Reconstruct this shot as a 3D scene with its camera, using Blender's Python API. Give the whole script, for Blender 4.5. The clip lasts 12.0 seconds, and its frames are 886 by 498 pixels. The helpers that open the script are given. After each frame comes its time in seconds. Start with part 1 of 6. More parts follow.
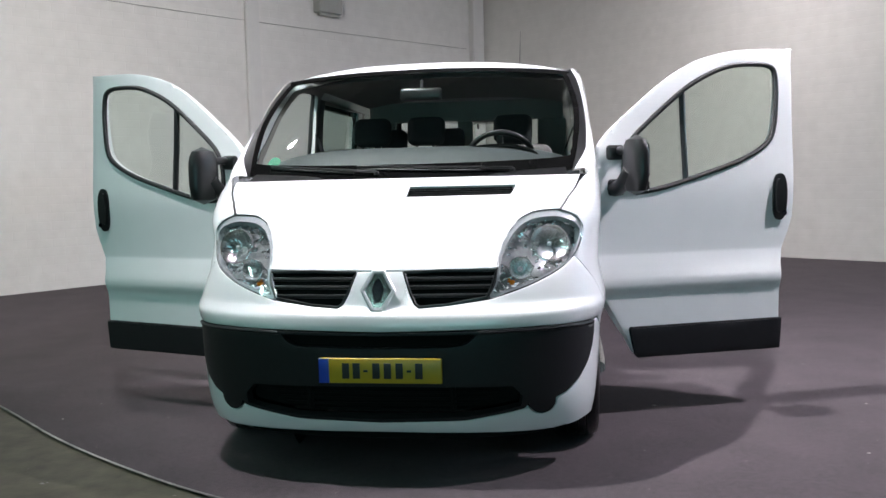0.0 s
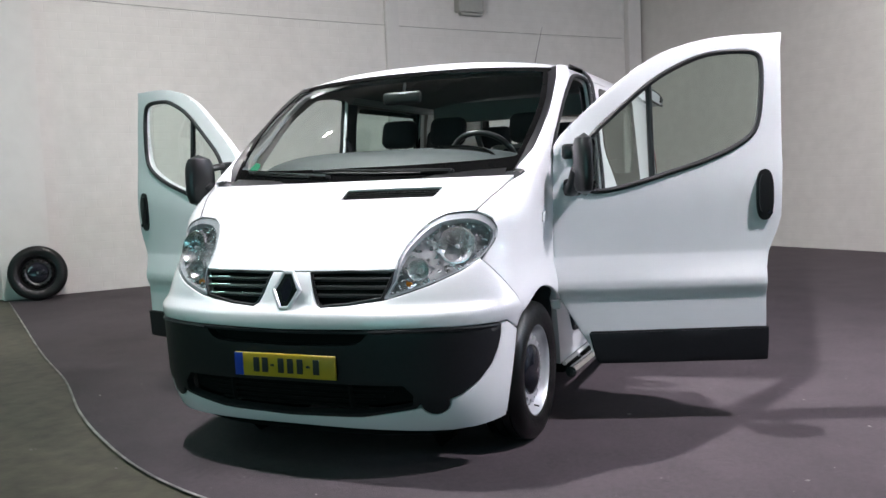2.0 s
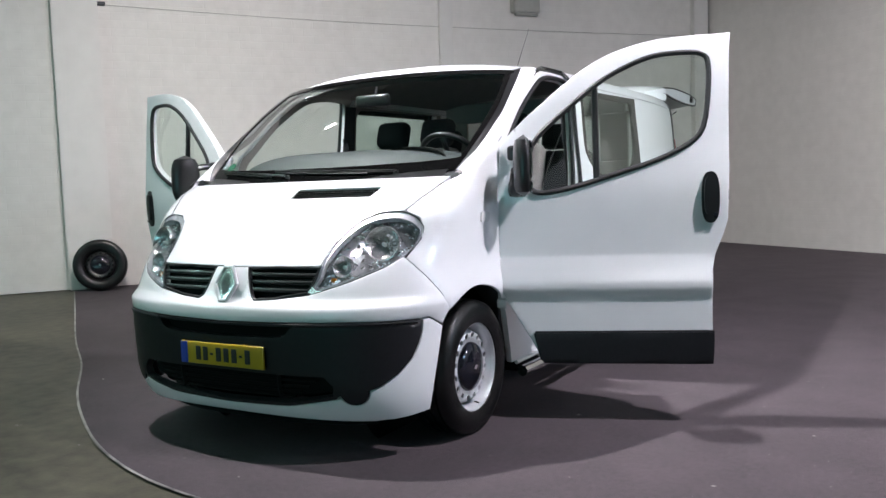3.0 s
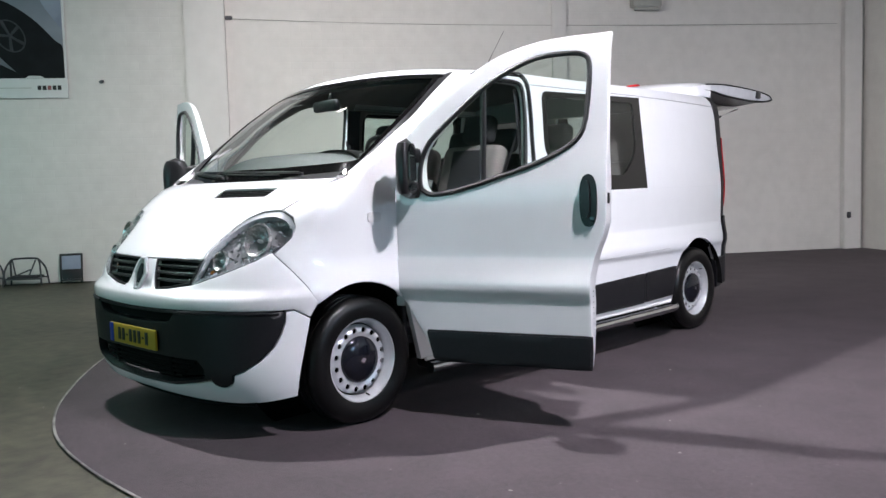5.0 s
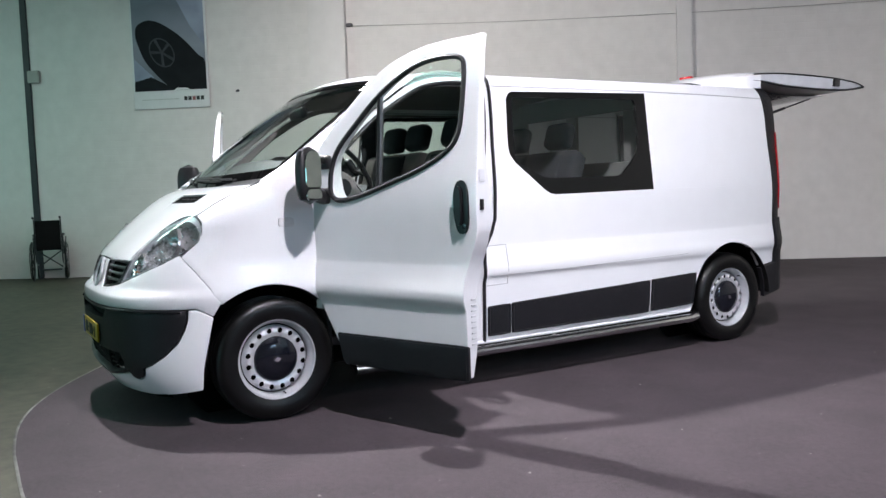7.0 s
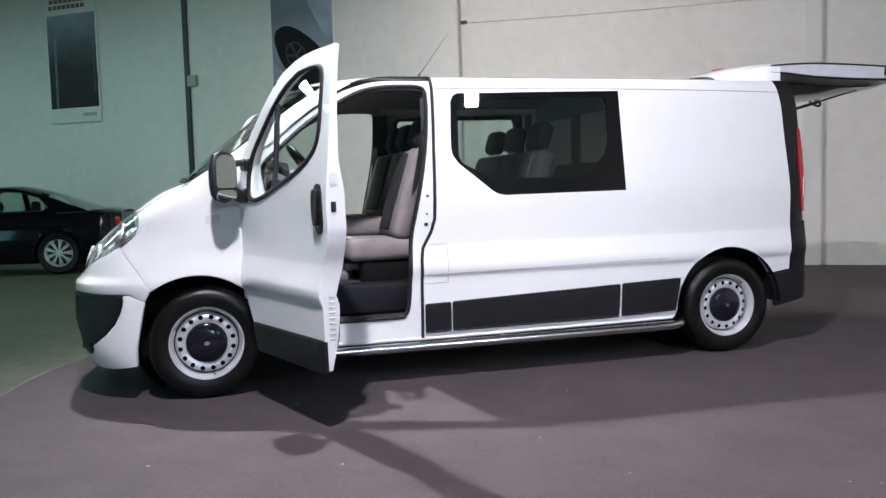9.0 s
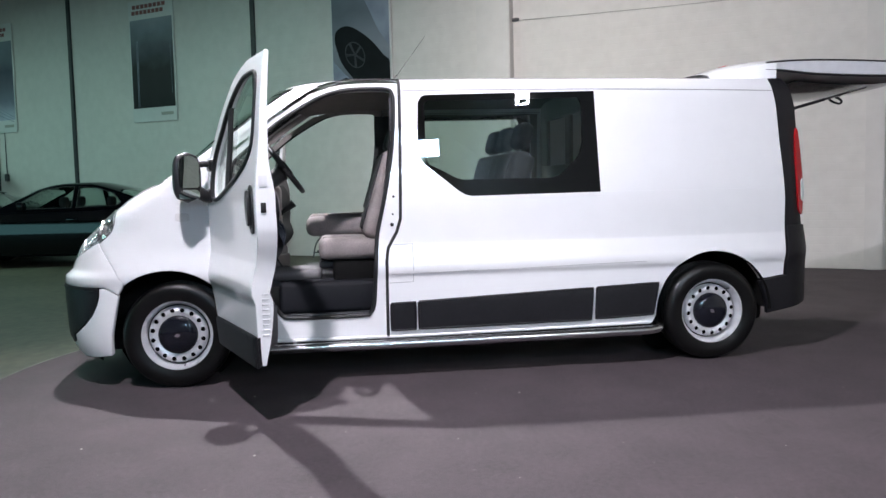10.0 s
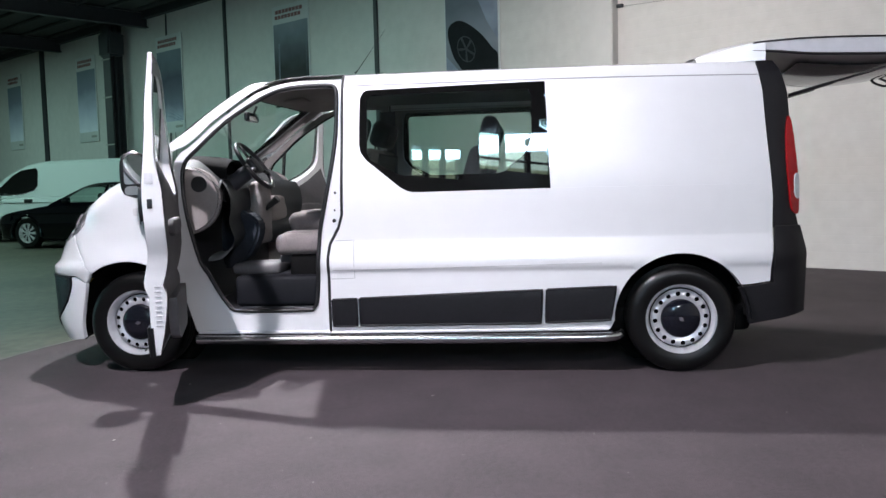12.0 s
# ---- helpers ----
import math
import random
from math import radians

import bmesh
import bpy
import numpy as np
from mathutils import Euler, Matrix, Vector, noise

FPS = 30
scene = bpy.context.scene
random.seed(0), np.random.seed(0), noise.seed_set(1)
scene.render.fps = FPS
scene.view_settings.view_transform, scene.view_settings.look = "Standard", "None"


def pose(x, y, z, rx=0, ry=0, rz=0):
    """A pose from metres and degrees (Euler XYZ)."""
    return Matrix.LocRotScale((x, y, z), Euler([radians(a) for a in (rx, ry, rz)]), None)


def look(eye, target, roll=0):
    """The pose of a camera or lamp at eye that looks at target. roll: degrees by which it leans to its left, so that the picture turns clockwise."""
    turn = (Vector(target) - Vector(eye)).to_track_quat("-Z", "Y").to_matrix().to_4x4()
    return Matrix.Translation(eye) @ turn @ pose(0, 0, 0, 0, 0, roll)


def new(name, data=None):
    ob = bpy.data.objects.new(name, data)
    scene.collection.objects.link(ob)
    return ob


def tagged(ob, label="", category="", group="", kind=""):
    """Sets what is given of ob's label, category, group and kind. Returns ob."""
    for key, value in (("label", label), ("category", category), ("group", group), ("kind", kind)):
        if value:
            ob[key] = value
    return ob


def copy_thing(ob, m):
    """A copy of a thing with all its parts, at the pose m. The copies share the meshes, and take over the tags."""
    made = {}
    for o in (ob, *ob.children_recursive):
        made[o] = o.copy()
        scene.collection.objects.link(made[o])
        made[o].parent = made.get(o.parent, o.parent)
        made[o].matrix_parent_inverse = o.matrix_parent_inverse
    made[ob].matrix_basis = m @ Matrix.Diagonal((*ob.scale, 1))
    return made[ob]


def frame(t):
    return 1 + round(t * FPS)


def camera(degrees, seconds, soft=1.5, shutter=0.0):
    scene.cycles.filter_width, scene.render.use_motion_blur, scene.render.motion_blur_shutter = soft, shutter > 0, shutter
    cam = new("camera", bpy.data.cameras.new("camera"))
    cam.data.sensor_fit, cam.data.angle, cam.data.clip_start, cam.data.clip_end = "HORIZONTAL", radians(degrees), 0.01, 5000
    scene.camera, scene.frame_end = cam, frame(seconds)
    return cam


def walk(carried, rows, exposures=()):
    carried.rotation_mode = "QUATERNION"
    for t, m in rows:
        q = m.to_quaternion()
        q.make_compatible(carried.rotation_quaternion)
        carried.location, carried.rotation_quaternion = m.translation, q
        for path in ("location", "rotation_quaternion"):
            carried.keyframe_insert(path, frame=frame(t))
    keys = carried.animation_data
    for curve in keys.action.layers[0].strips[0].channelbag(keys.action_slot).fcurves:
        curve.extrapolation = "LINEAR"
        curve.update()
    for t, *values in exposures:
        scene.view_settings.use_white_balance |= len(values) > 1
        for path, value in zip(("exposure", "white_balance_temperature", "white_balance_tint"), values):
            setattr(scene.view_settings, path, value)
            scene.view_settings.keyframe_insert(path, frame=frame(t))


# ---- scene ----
cam = camera(55.7, 12.0)
PATH = [
    (0, (0.727, -4.007, 1.235), (0.456, -2.032, 1.070), -1.35),
    (0.5, (1.024, -3.973, 1.243), (0.635, -2.018, 1.077), -1.40),
    (1, (1.343, -3.909, 1.246), (0.820, -1.985, 1.082), -1.66),
    (1.5, (1.694, -3.800, 1.249), (1.022, -1.924, 1.083), -2.13),
    (2, (2.042, -3.720, 1.238), (1.257, -1.888, 1.073), -2.29),
    (2.5, (2.392, -3.598, 1.230), (1.500, -1.816, 1.067), -2.05),
    (3, (2.774, -3.487, 1.217), (1.775, -1.762, 1.059), -1.96),
    (5, (4.133, -2.655, 1.188), (2.733, -1.234, 1.040), -1.62),
    (5.5, (4.394, -2.355, 1.182), (2.905, -1.028, 1.038), -1.73),
    (6, (4.623, -2.047, 1.199), (3.054, -0.816, 1.050), -1.60),
    (6.5, (4.880, -1.738, 1.193), (3.232, -0.613, 1.049), -1.80),
    (7, (5.118, -1.399, 1.193), (3.396, -0.392, 1.049), -2.02),
    (9, (5.915, 0.120, 1.199), (3.990, 0.641, 1.049), -1.65),
    (9.5, (6.032, 0.529, 1.212), (4.079, 0.929, 1.057), -1.44),
    (10, (6.145, 0.967, 1.209), (4.169, 1.240, 1.055), -1.34),
    (10.5, (6.188, 1.365, 1.189), (4.200, 1.525, 1.041), -1.24),
    (11, (6.221, 1.791, 1.191), (4.227, 1.823, 1.039), -1.29),
    (11.5, (6.179, 2.205, 1.193), (4.187, 2.113, 1.038), -1.45),
    (12, (6.060, 2.618, 1.187), (4.079, 2.401, 1.029), -1.42),
]
walk(cam, [(t, look(eye, target, roll)) for t, eye, target, roll in PATH])

# ---- light ----
def lamp(name, place, target, power, colour, size, size_y=None, spread=180):
    data = bpy.data.lights.new(name, "AREA")
    data.energy, data.color, data.size = power, colour, size
    data.shape, data.size_y, data.spread = "RECTANGLE", size_y or size, radians(spread)
    ob = new(name, data)
    ob.matrix_world = look(place, target)
    return ob


world = bpy.data.worlds.new("world")
world.use_nodes = True
world.node_tree.nodes["Background"].inputs[0].default_value = (0.55, 0.62, 0.66, 1)
world.node_tree.nodes["Background"].inputs[1].default_value = 0.012
scene.world = world
scene.view_settings.exposure = 0.0

WALL0, WALL_ANGLE = Vector((-6.6, 3.75, 0)), radians(54)
ALONG = Vector((math.cos(WALL_ANGLE), math.sin(WALL_ANGLE), 0))
INTO = Vector((ALONG.y, -ALONG.x, 0))
# In hall coordinates x runs along the long wall, y away from it.


def hall(s, d, z=0.0):
    return WALL0 + ALONG * s + INTO * d + Vector((0, 0, z))


CEILING = 5.6
FLOODS = [
    ((-1.33, -0.6, 4.9), (2.1, 1.7, 0.0), 176, (0.97, 0.95, 1.0), 0.10, 93),
    ((4.2, 0.1, 4.95), (0.8, 2.2, 0.6), 186, (1.0, 0.95, 1.06), 0.11, 114),
    ((7.9, 3.95, 3.6), (0.9, 3.3, 0.9), 92, (1.0, 0.97, 1.04), 0.20, 168),
    ((-2.5, 1.15, 4.5), (-3.5, 5.0, 0.8), 185, (1.0, 0.94, 0.94), 0.16, 156),
    ((3.6, 6.0, 4.95), hall(10.1, 4.2, 1.2), 66, (1.0, 0.94, 0.98), 0.17, 115),
]
for at, to, power, colour, size, spread in FLOODS:
    lamp("flood_light", at, to, power, colour, size, spread=spread)
TUBES = [(-9.6, 5.2, 145, 0.1), (-4.6, 4.2, 105, 0.1), (-8.5, 11.5, 18, 4.0), (-14.0, 5.6, 150, 0.1), (-20.0, 5.6, 210, 0.1)]
for s, d, power, lean in TUBES:
    lamp("tube_light", hall(s, d, 5.15), hall(s + (lean if lean > 1 else 0), d - lean, 0), power, (0.57, 0.98, 0.90), 2.4, 0.3)

# Daylight in the upper part of the two high windows of the front wall.
lamp("window_light", hall(7.48, 15.2, 3.13), Vector((0.9, 1.2, 0.9)), 30, (0.42, 0.74, 1.0), 1.0, 0.16)
lamp("window_light", hall(9.17, 15.2, 3.49), Vector((0.9, 1.2, 0.9)), 150, (0.48, 0.70, 1.0), 1.7, 0.32)
# Wide greenish fill added opposite the van's nose, with no visible source.
lamp("front_fill_light", hall(-4.2, 14.7, 1.15), Vector((0.4, -0.6, 0.9)), 125, (0.36, 0.93, 1.0), 10.0, 1.7)

# ---- materials ----


def material(name, colour, rough=0.5, metal=0.0, grain=0.0, scale=40.0, second=None, bump=0.0, coat=0.0, bump_scale=None, spec=0.5):
    """A surface whose colour wanders between two tones at two scales, with fine relief."""
    m = bpy.data.materials.new(name)
    m.use_nodes = True
    nt = m.node_tree
    b = nt.nodes["Principled BSDF"]
    b.inputs["Roughness"].default_value, b.inputs["Metallic"].default_value = rough, metal
    b.inputs["Base Color"].default_value = (*colour, 1)
    b.inputs["Specular IOR Level"].default_value = spec
    if coat:
        b.inputs["Coat Weight"].default_value, b.inputs["Coat Roughness"].default_value = coat, 0.025
    if grain or bump:
        geo = nt.nodes.new("ShaderNodeTexCoord")
        n1, n2 = nt.nodes.new("ShaderNodeTexNoise"), nt.nodes.new("ShaderNodeTexNoise")
        n1.inputs["Scale"].default_value, n1.inputs["Detail"].default_value = scale, 6
        n2.inputs["Scale"].default_value, n2.inputs["Detail"].default_value = scale * 0.07, 4
        for n in (n1, n2):
            nt.links.new(geo.outputs["Object"], n.inputs["Vector"])
    if grain:
        add = nt.nodes.new("ShaderNodeMath")
        add.operation = "ADD"
        nt.links.new(n1.outputs["Fac"], add.inputs[0])
        nt.links.new(n2.outputs["Fac"], add.inputs[1])
        ramp = nt.nodes.new("ShaderNodeMapRange")
        ramp.inputs["From Min"].default_value, ramp.inputs["From Max"].default_value = 0.74, 1.26
        nt.links.new(add.outputs[0], ramp.inputs["Value"])
        mix = nt.nodes.new("ShaderNodeMix")
        mix.data_type = "RGBA"
        other = second or tuple(c * (1 - grain) for c in colour)
        mix.inputs[6].default_value, mix.inputs[7].default_value = (*colour, 1), (*other, 1)
        nt.links.new(ramp.outputs[0], mix.inputs[0])
        nt.links.new(mix.outputs[2], b.inputs["Base Color"])
    if bump:
        bn = nt.nodes.new("ShaderNodeBump")
        bn.inputs["Strength"].default_value, bn.inputs["Distance"].default_value = bump, 0.004
        src = n1
        if bump_scale:
            src = nt.nodes.new("ShaderNodeTexNoise")
            src.inputs["Scale"].default_value, src.inputs["Detail"].default_value = bump_scale, 3
            nt.links.new(geo.outputs["Object"], src.inputs["Vector"])
        nt.links.new(src.outputs["Fac"], bn.inputs["Height"])
        nt.links.new(bn.outputs[0], b.inputs["Normal"])
    return m


def glass_material(name, tint=(0.8, 0.85, 0.84), clear=0.9, rough=0.0):
    """Thin glass: a sharp reflection over a tinted clear body."""
    m = bpy.data.materials.new(name)
    m.use_nodes = True
    nt = m.node_tree
    nt.nodes.remove(nt.nodes["Principled BSDF"])
    out = nt.nodes["Material Output"]
    tr, gl, mix, lw, power, ramp = (nt.nodes.new("ShaderNode" + k) for k in ("BsdfTransparent", "BsdfGlossy", "MixShader", "LayerWeight", "Math", "MapRange"))
    tr.inputs[0].default_value = (*[c * clear for c in tint], 1)
    gl.inputs[0].default_value, gl.inputs[1].default_value = (1, 1, 1, 1), rough
    lw.inputs[0].default_value = 0.5
    power.operation, power.inputs[1].default_value = "POWER", 5.0
    nt.links.new(lw.outputs["Facing"], power.inputs[0])
    ramp.inputs["To Min"].default_value = 0.065
    nt.links.new(power.outputs[0], ramp.inputs["Value"])
    nt.links.new(ramp.outputs[0], mix.inputs[0])
    nt.links.new(tr.outputs[0], mix.inputs[1])
    nt.links.new(gl.outputs[0], mix.inputs[2])
    nt.links.new(mix.outputs[0], out.inputs[0])
    return m


def glow_material(name, colour, strength):
    m = bpy.data.materials.new(name)
    m.use_nodes = True
    b = m.node_tree.nodes["Principled BSDF"]
    b.inputs["Base Color"].default_value = (0, 0, 0, 1)
    b.inputs["Emission Color"].default_value, b.inputs["Emission Strength"].default_value = (*colour, 1), strength
    return m


def block_wall_material(name, colour):
    """Whitewashed masonry: painted-over courses show as a faint relief."""
    m = material(name, colour, 0.75, grain=0.10, scale=6.0)
    nt = m.node_tree
    b = nt.nodes["Principled BSDF"]
    co = nt.nodes.new("ShaderNodeTexCoord")
    brick = nt.nodes.new("ShaderNodeTexBrick")
    brick.inputs["Scale"].default_value = 1.0
    for key, v in (("Brick Width", 0.30), ("Row Height", 0.105), ("Mortar Size", 0.007), ("Mortar Smooth", 0.6)):
        brick.inputs[key].default_value = v
    nt.links.new(co.outputs["UV"], brick.inputs["Vector"])
    noise_tex = nt.nodes.new("ShaderNodeTexNoise")
    noise_tex.inputs["Scale"].default_value = 25
    nt.links.new(co.outputs["UV"], noise_tex.inputs["Vector"])
    sub = nt.nodes.new("ShaderNodeMath")
    sub.operation = "SUBTRACT"
    nt.links.new(noise_tex.outputs["Fac"], sub.inputs[0])
    nt.links.new(brick.outputs["Fac"], sub.inputs[1])
    bn = nt.nodes.new("ShaderNodeBump")
    bn.inputs["Strength"].default_value, bn.inputs["Distance"].default_value = 0.22, 0.004
    nt.links.new(sub.outputs[0], bn.inputs["Height"])
    nt.links.new(bn.outputs[0], b.inputs["Normal"])
    return m


PAINT = material("white_car_paint", (0.76, 0.77, 0.78), 0.30, grain=0.03, scale=8, coat=1.0, spec=0.4)
GATE_EDGE = material("silver_tailgate_edge", (0.62, 0.63, 0.65), 0.35, grain=0.15, scale=12)
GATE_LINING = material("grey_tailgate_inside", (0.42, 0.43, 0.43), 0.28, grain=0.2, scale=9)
GATE_GLASS = material("dim_green_tailgate_glass", (0.075, 0.085, 0.080), 0.08, grain=0.3, scale=6)
SEAM = material("shaded_panel_joint", (0.40, 0.41, 0.42), 0.5, grain=0.2, scale=20)
LAMP_BODY = material("silver_lamp_housing", (0.76, 0.76, 0.77), 0.18, 0.72, second=(0.34, 0.34, 0.35), grain=0.3, scale=26, bump=0.6, bump_scale=70)
# Pale base colour holds the bright reflection along the lens's outer part.
LAMP_EDGE = material("lamp_border_with_sheen", (0.50, 0.51, 0.53), 0.25, 0.35, grain=0.1, scale=14)
PLASTIC = material("grained_grey_plastic", (0.011, 0.011, 0.013), 0.46, spec=0.28, grain=0.25, scale=60, bump=0.15, bump_scale=900)
GLOSS_BLACK = material("glossy_black_cap", (0.008, 0.009, 0.014), 0.12, grain=0.2, scale=40)
BLACK = material("black_plastic", (0.012, 0.012, 0.013), 0.32, grain=0.3, scale=30)
MATT = material("matt_black", (0.004, 0.004, 0.004), 0.9, spec=0.2, grain=0.3, scale=20)
RUBBER = material("seal_rubber", (0.008, 0.008, 0.009), 0.55, grain=0.2, scale=80)
TYRE = material("tyre_rubber", (0.004, 0.004, 0.004), 0.32, grain=0.35, scale=30, bump=0.2, bump_scale=300, spec=0.35)
STEEL = material("silver_wheel_paint", (0.68, 0.69, 0.71), 0.30, 0.45, grain=0.12, scale=25)
CHROME = material("chrome", (0.82, 0.83, 0.84), 0.08, 1.0, grain=0.05, scale=20)
SATIN = material("polished_steel_tube", (0.66, 0.66, 0.66), 0.22, 1.0, grain=0.08, scale=30)
REFLECTOR = material("lamp_reflector", (0.76, 0.75, 0.75), 0.20, 0.82, second=(0.40, 0.40, 0.41), grain=0.4, scale=28, bump=0.5, bump_scale=55)
GLASS = glass_material("clear_glass", (0.86, 0.96, 0.90), 0.96)
TINTED = glass_material("tinted_glass", (0.72, 0.83, 0.79), 0.9)
LENS = glass_material("lamp_lens", (0.95, 0.97, 0.98), 0.97)
MIRROR = material("mirror_glass", (0.55, 0.57, 0.58), 0.01, 1.0)
FRIT = material("black_glass_border", (0.004, 0.004, 0.004), 0.015)
RED = material("red_lamp_plastic", (0.42, 0.006, 0.010), 0.25, grain=0.2, scale=50)
AMBER = material("amber_plastic", (0.75, 0.22, 0.02), 0.15, grain=0.2, scale=60)
WHITE_LENS = material("white_lamp_plastic", (0.7, 0.7, 0.7), 0.15, grain=0.1, scale=60)
YELLOW = material("yellow_plate", (0.46, 0.31, 0.015), 0.35, grain=0.08, scale=30)
BLUE = material("blue_plate_strip", (0.01, 0.05, 0.42), 0.35, grain=0.1, scale=40)
INK = material("black_print", (0.01, 0.01, 0.01), 0.5)
TRIM = material("taupe_interior_plastic", (0.27, 0.245, 0.235), 0.6, grain=0.15, scale=50, bump=0.15, bump_scale=500)
DOOR_TRIM = material("grey_door_lining", (0.12, 0.115, 0.12), 0.6, grain=0.2, scale=50, bump=0.15, bump_scale=500)
DARK_TRIM = material("dark_interior_plastic", (0.035, 0.036, 0.042), 0.55, grain=0.25, scale=50, bump=0.2, bump_scale=500)
DASH = material("blue_grey_dash_plastic", (0.024, 0.029, 0.031), 0.6, grain=0.2, scale=50, bump=0.15, bump_scale=400)
FABRIC = material("taupe_seat_fabric", (0.25, 0.22, 0.215), 0.9, grain=0.3, scale=120, bump=0.4, bump_scale=700)
DARK_FABRIC = material("black_seat_fabric", (0.022, 0.022, 0.026), 0.9, grain=0.35, scale=120, bump=0.4, bump_scale=700)
HEADLINER = material("headliner", (0.22, 0.21, 0.20), 0.95, grain=0.12, scale=150)
CARPET = material("dark_floor_carpet", (0.064, 0.049, 0.056), 0.85, second=(0.040, 0.031, 0.0355), grain=0.4, scale=38, bump=0.9, bump_scale=170)
CONCRETE = material("worn_concrete", (0.092, 0.084, 0.055), 0.55, second=(0.026, 0.023, 0.014), grain=0.6, scale=9, bump=0.3, bump_scale=60)
STRIP = material("worn_floor_strip", (0.42, 0.41, 0.37), 0.5, 0.1, second=(0.05, 0.045, 0.045), grain=0.9, scale=7)
WALL_PAINT = block_wall_material("white_painted_brick", (0.62, 0.60, 0.57))
PIER_PAINT = material("white_painted_pier", (0.60, 0.585, 0.56), 0.7, grain=0.08, scale=5)
DARK_STEEL = material("dark_painted_steel", (0.035, 0.037, 0.042), 0.5, grain=0.3, scale=12)
ROOF_DECK = material("dark_roof_sheet", (0.05, 0.05, 0.052), 0.8, grain=0.3, scale=4)
GREY_BOX = material("grey_box_paint", (0.33, 0.33, 0.30), 0.5, grain=0.12, scale=15)

# ---- mesh tools ----
UP = Vector((0, 0, 1))


def part(name, bm, mat, parent=None, label="", sharp=38):
    me = bpy.data.meshes.new(name)
    bm.normal_update()
    bm.to_mesh(me)
    bm.free()
    for p in me.polygons:
        p.use_smooth = True
    me.set_sharp_from_angle(angle=radians(sharp))
    for m in mat if isinstance(mat, (list, tuple)) else [mat]:
        me.materials.append(m)
    ob = new(name, me)
    ob.parent = parent
    if label:
        tagged(ob, label)
    return ob


def thing(name, label, category, group="", at=(0, 0, 0), turn=0.0):
    ob = new(name)
    ob.empty_display_size = 0.1
    ob.matrix_basis = pose(*at, 0, 0, turn)
    return tagged(ob, label, category, group)


def structure(ob, label, category):
    return tagged(ob, label, category, kind="structure")


def rounded(size, at=(0, 0, 0), r=0.02, seg=3, m=None, bm=None):
    """A box with rounded edges, of a size, round a middle."""
    bm = bm or bmesh.new()
    got = bmesh.ops.create_cube(bm, size=1)
    vs = got["verts"]
    bmesh.ops.scale(bm, vec=size, verts=vs)
    if r:
        es = list({e for v in vs for e in v.link_edges})
        res = bmesh.ops.bevel(bm, geom=es, offset=min(r, min(size) * 0.49), segments=seg, affect="EDGES", profile=0.5)
        vs = list({v for f in res["faces"] for v in f.verts} | {v for v in vs if v.is_valid})
        vs = list({v for v in vs for f in v.link_faces for v in f.verts})
    mm = Matrix.Translation(at) @ (m or Matrix())
    bmesh.ops.transform(bm, matrix=mm, verts=[v for v in vs if v.is_valid])
    return bm


def lathe(profile, seg=48, m=None, bm=None, closed=False):
    """Turns a profile of (radius, height) round z."""
    bm = bm or bmesh.new()
    rings = []
    for r, h in profile:
        rings.append([bm.verts.new((r * math.cos(2 * math.pi * k / seg), r * math.sin(2 * math.pi * k / seg), h)) for k in range(seg)] if r > 1e-5 else [bm.verts.new((0, 0, h))])
    pairs = list(zip(rings, rings[1:])) + ([(rings[-1], rings[0])] if closed else [])
    for a, b in pairs:
        for k in range(seg):
            q = (k + 1) % seg
            if len(a) == 1 and len(b) > 1:
                bm.faces.new((a[0], b[q], b[k]))
            elif len(b) == 1 and len(a) > 1:
                bm.faces.new((a[k], a[q], b[0]))
            elif len(a) > 1:
                bm.faces.new((a[k], a[q], b[q], b[k]))
    if m is not None:
        bmesh.ops.transform(bm, matrix=m, verts=[v for ring in rings for v in ring])
    return bm


def tube(points, r, seg=10, bm=None, flat=1.0, cap=True):
    """A round bar along points; flat squeezes its height."""
    bm = bm or bmesh.new()
    pts = [Vector(p) for p in points]
    rings, side = [], None
    for i, p in enumerate(pts):
        d = (pts[min(i + 1, len(pts) - 1)] - pts[max(i - 1, 0)]).normalized()
        if side is None:
            side = d.cross(UP if abs(d.z) < 0.95 else Vector((1, 0, 0))).normalized()
        side = (side - d * side.dot(d)).normalized()
        up = side.cross(d)
        rr = r[i] if isinstance(r, (list, tuple)) else r
        rings.append([bm.verts.new(p + (side * math.cos(a) + up * math.sin(a) * flat) * rr) for a in (2 * math.pi * k / seg for k in range(seg))])
    for a, b in zip(rings, rings[1:]):
        for k in range(seg):
            bm.faces.new((a[k], b[k], b[(k + 1) % seg], a[(k + 1) % seg]))
    if cap:
        bm.faces.new(rings[0])
        bm.faces.new(rings[-1][::-1])
    return bm


def sheet(rows, thick=0.0, bm=None):
    """A skin through rows of points; with a thickness it gets a back and edges."""
    bm = bm or bmesh.new()
    grid = [[bm.verts.new(p) for p in row] for row in rows]
    fs = []
    for a, b in zip(grid, grid[1:]):
        for k in range(len(a) - 1):
            fs.append(bm.faces.new((a[k], a[k + 1], b[k + 1], b[k])))
    if thick:
        bm.normal_update()
        bmesh.ops.solidify(bm, geom=fs, thickness=thick)
    return bm


def smooth_line(points, per=6, closed=False):
    """Points on a smooth curve through the given ones."""
    p = [Vector(q) for q in points]
    n = len(p)
    out = []
    for i in range(n if closed else n - 1):
        a, b, c, d = (p[(i + k) % n] if closed else p[min(max(i + k, 0), n - 1)] for k in (-1, 0, 1, 2))
        for k in range(per):
            t = k / per
            out.append(0.5 * (2 * b + (c - a) * t + (2 * a - 5 * b + 4 * c - d) * t * t + (3 * b - a - 3 * c + d) * t ** 3))
    if not closed:
        out.append(p[-1])
    return out


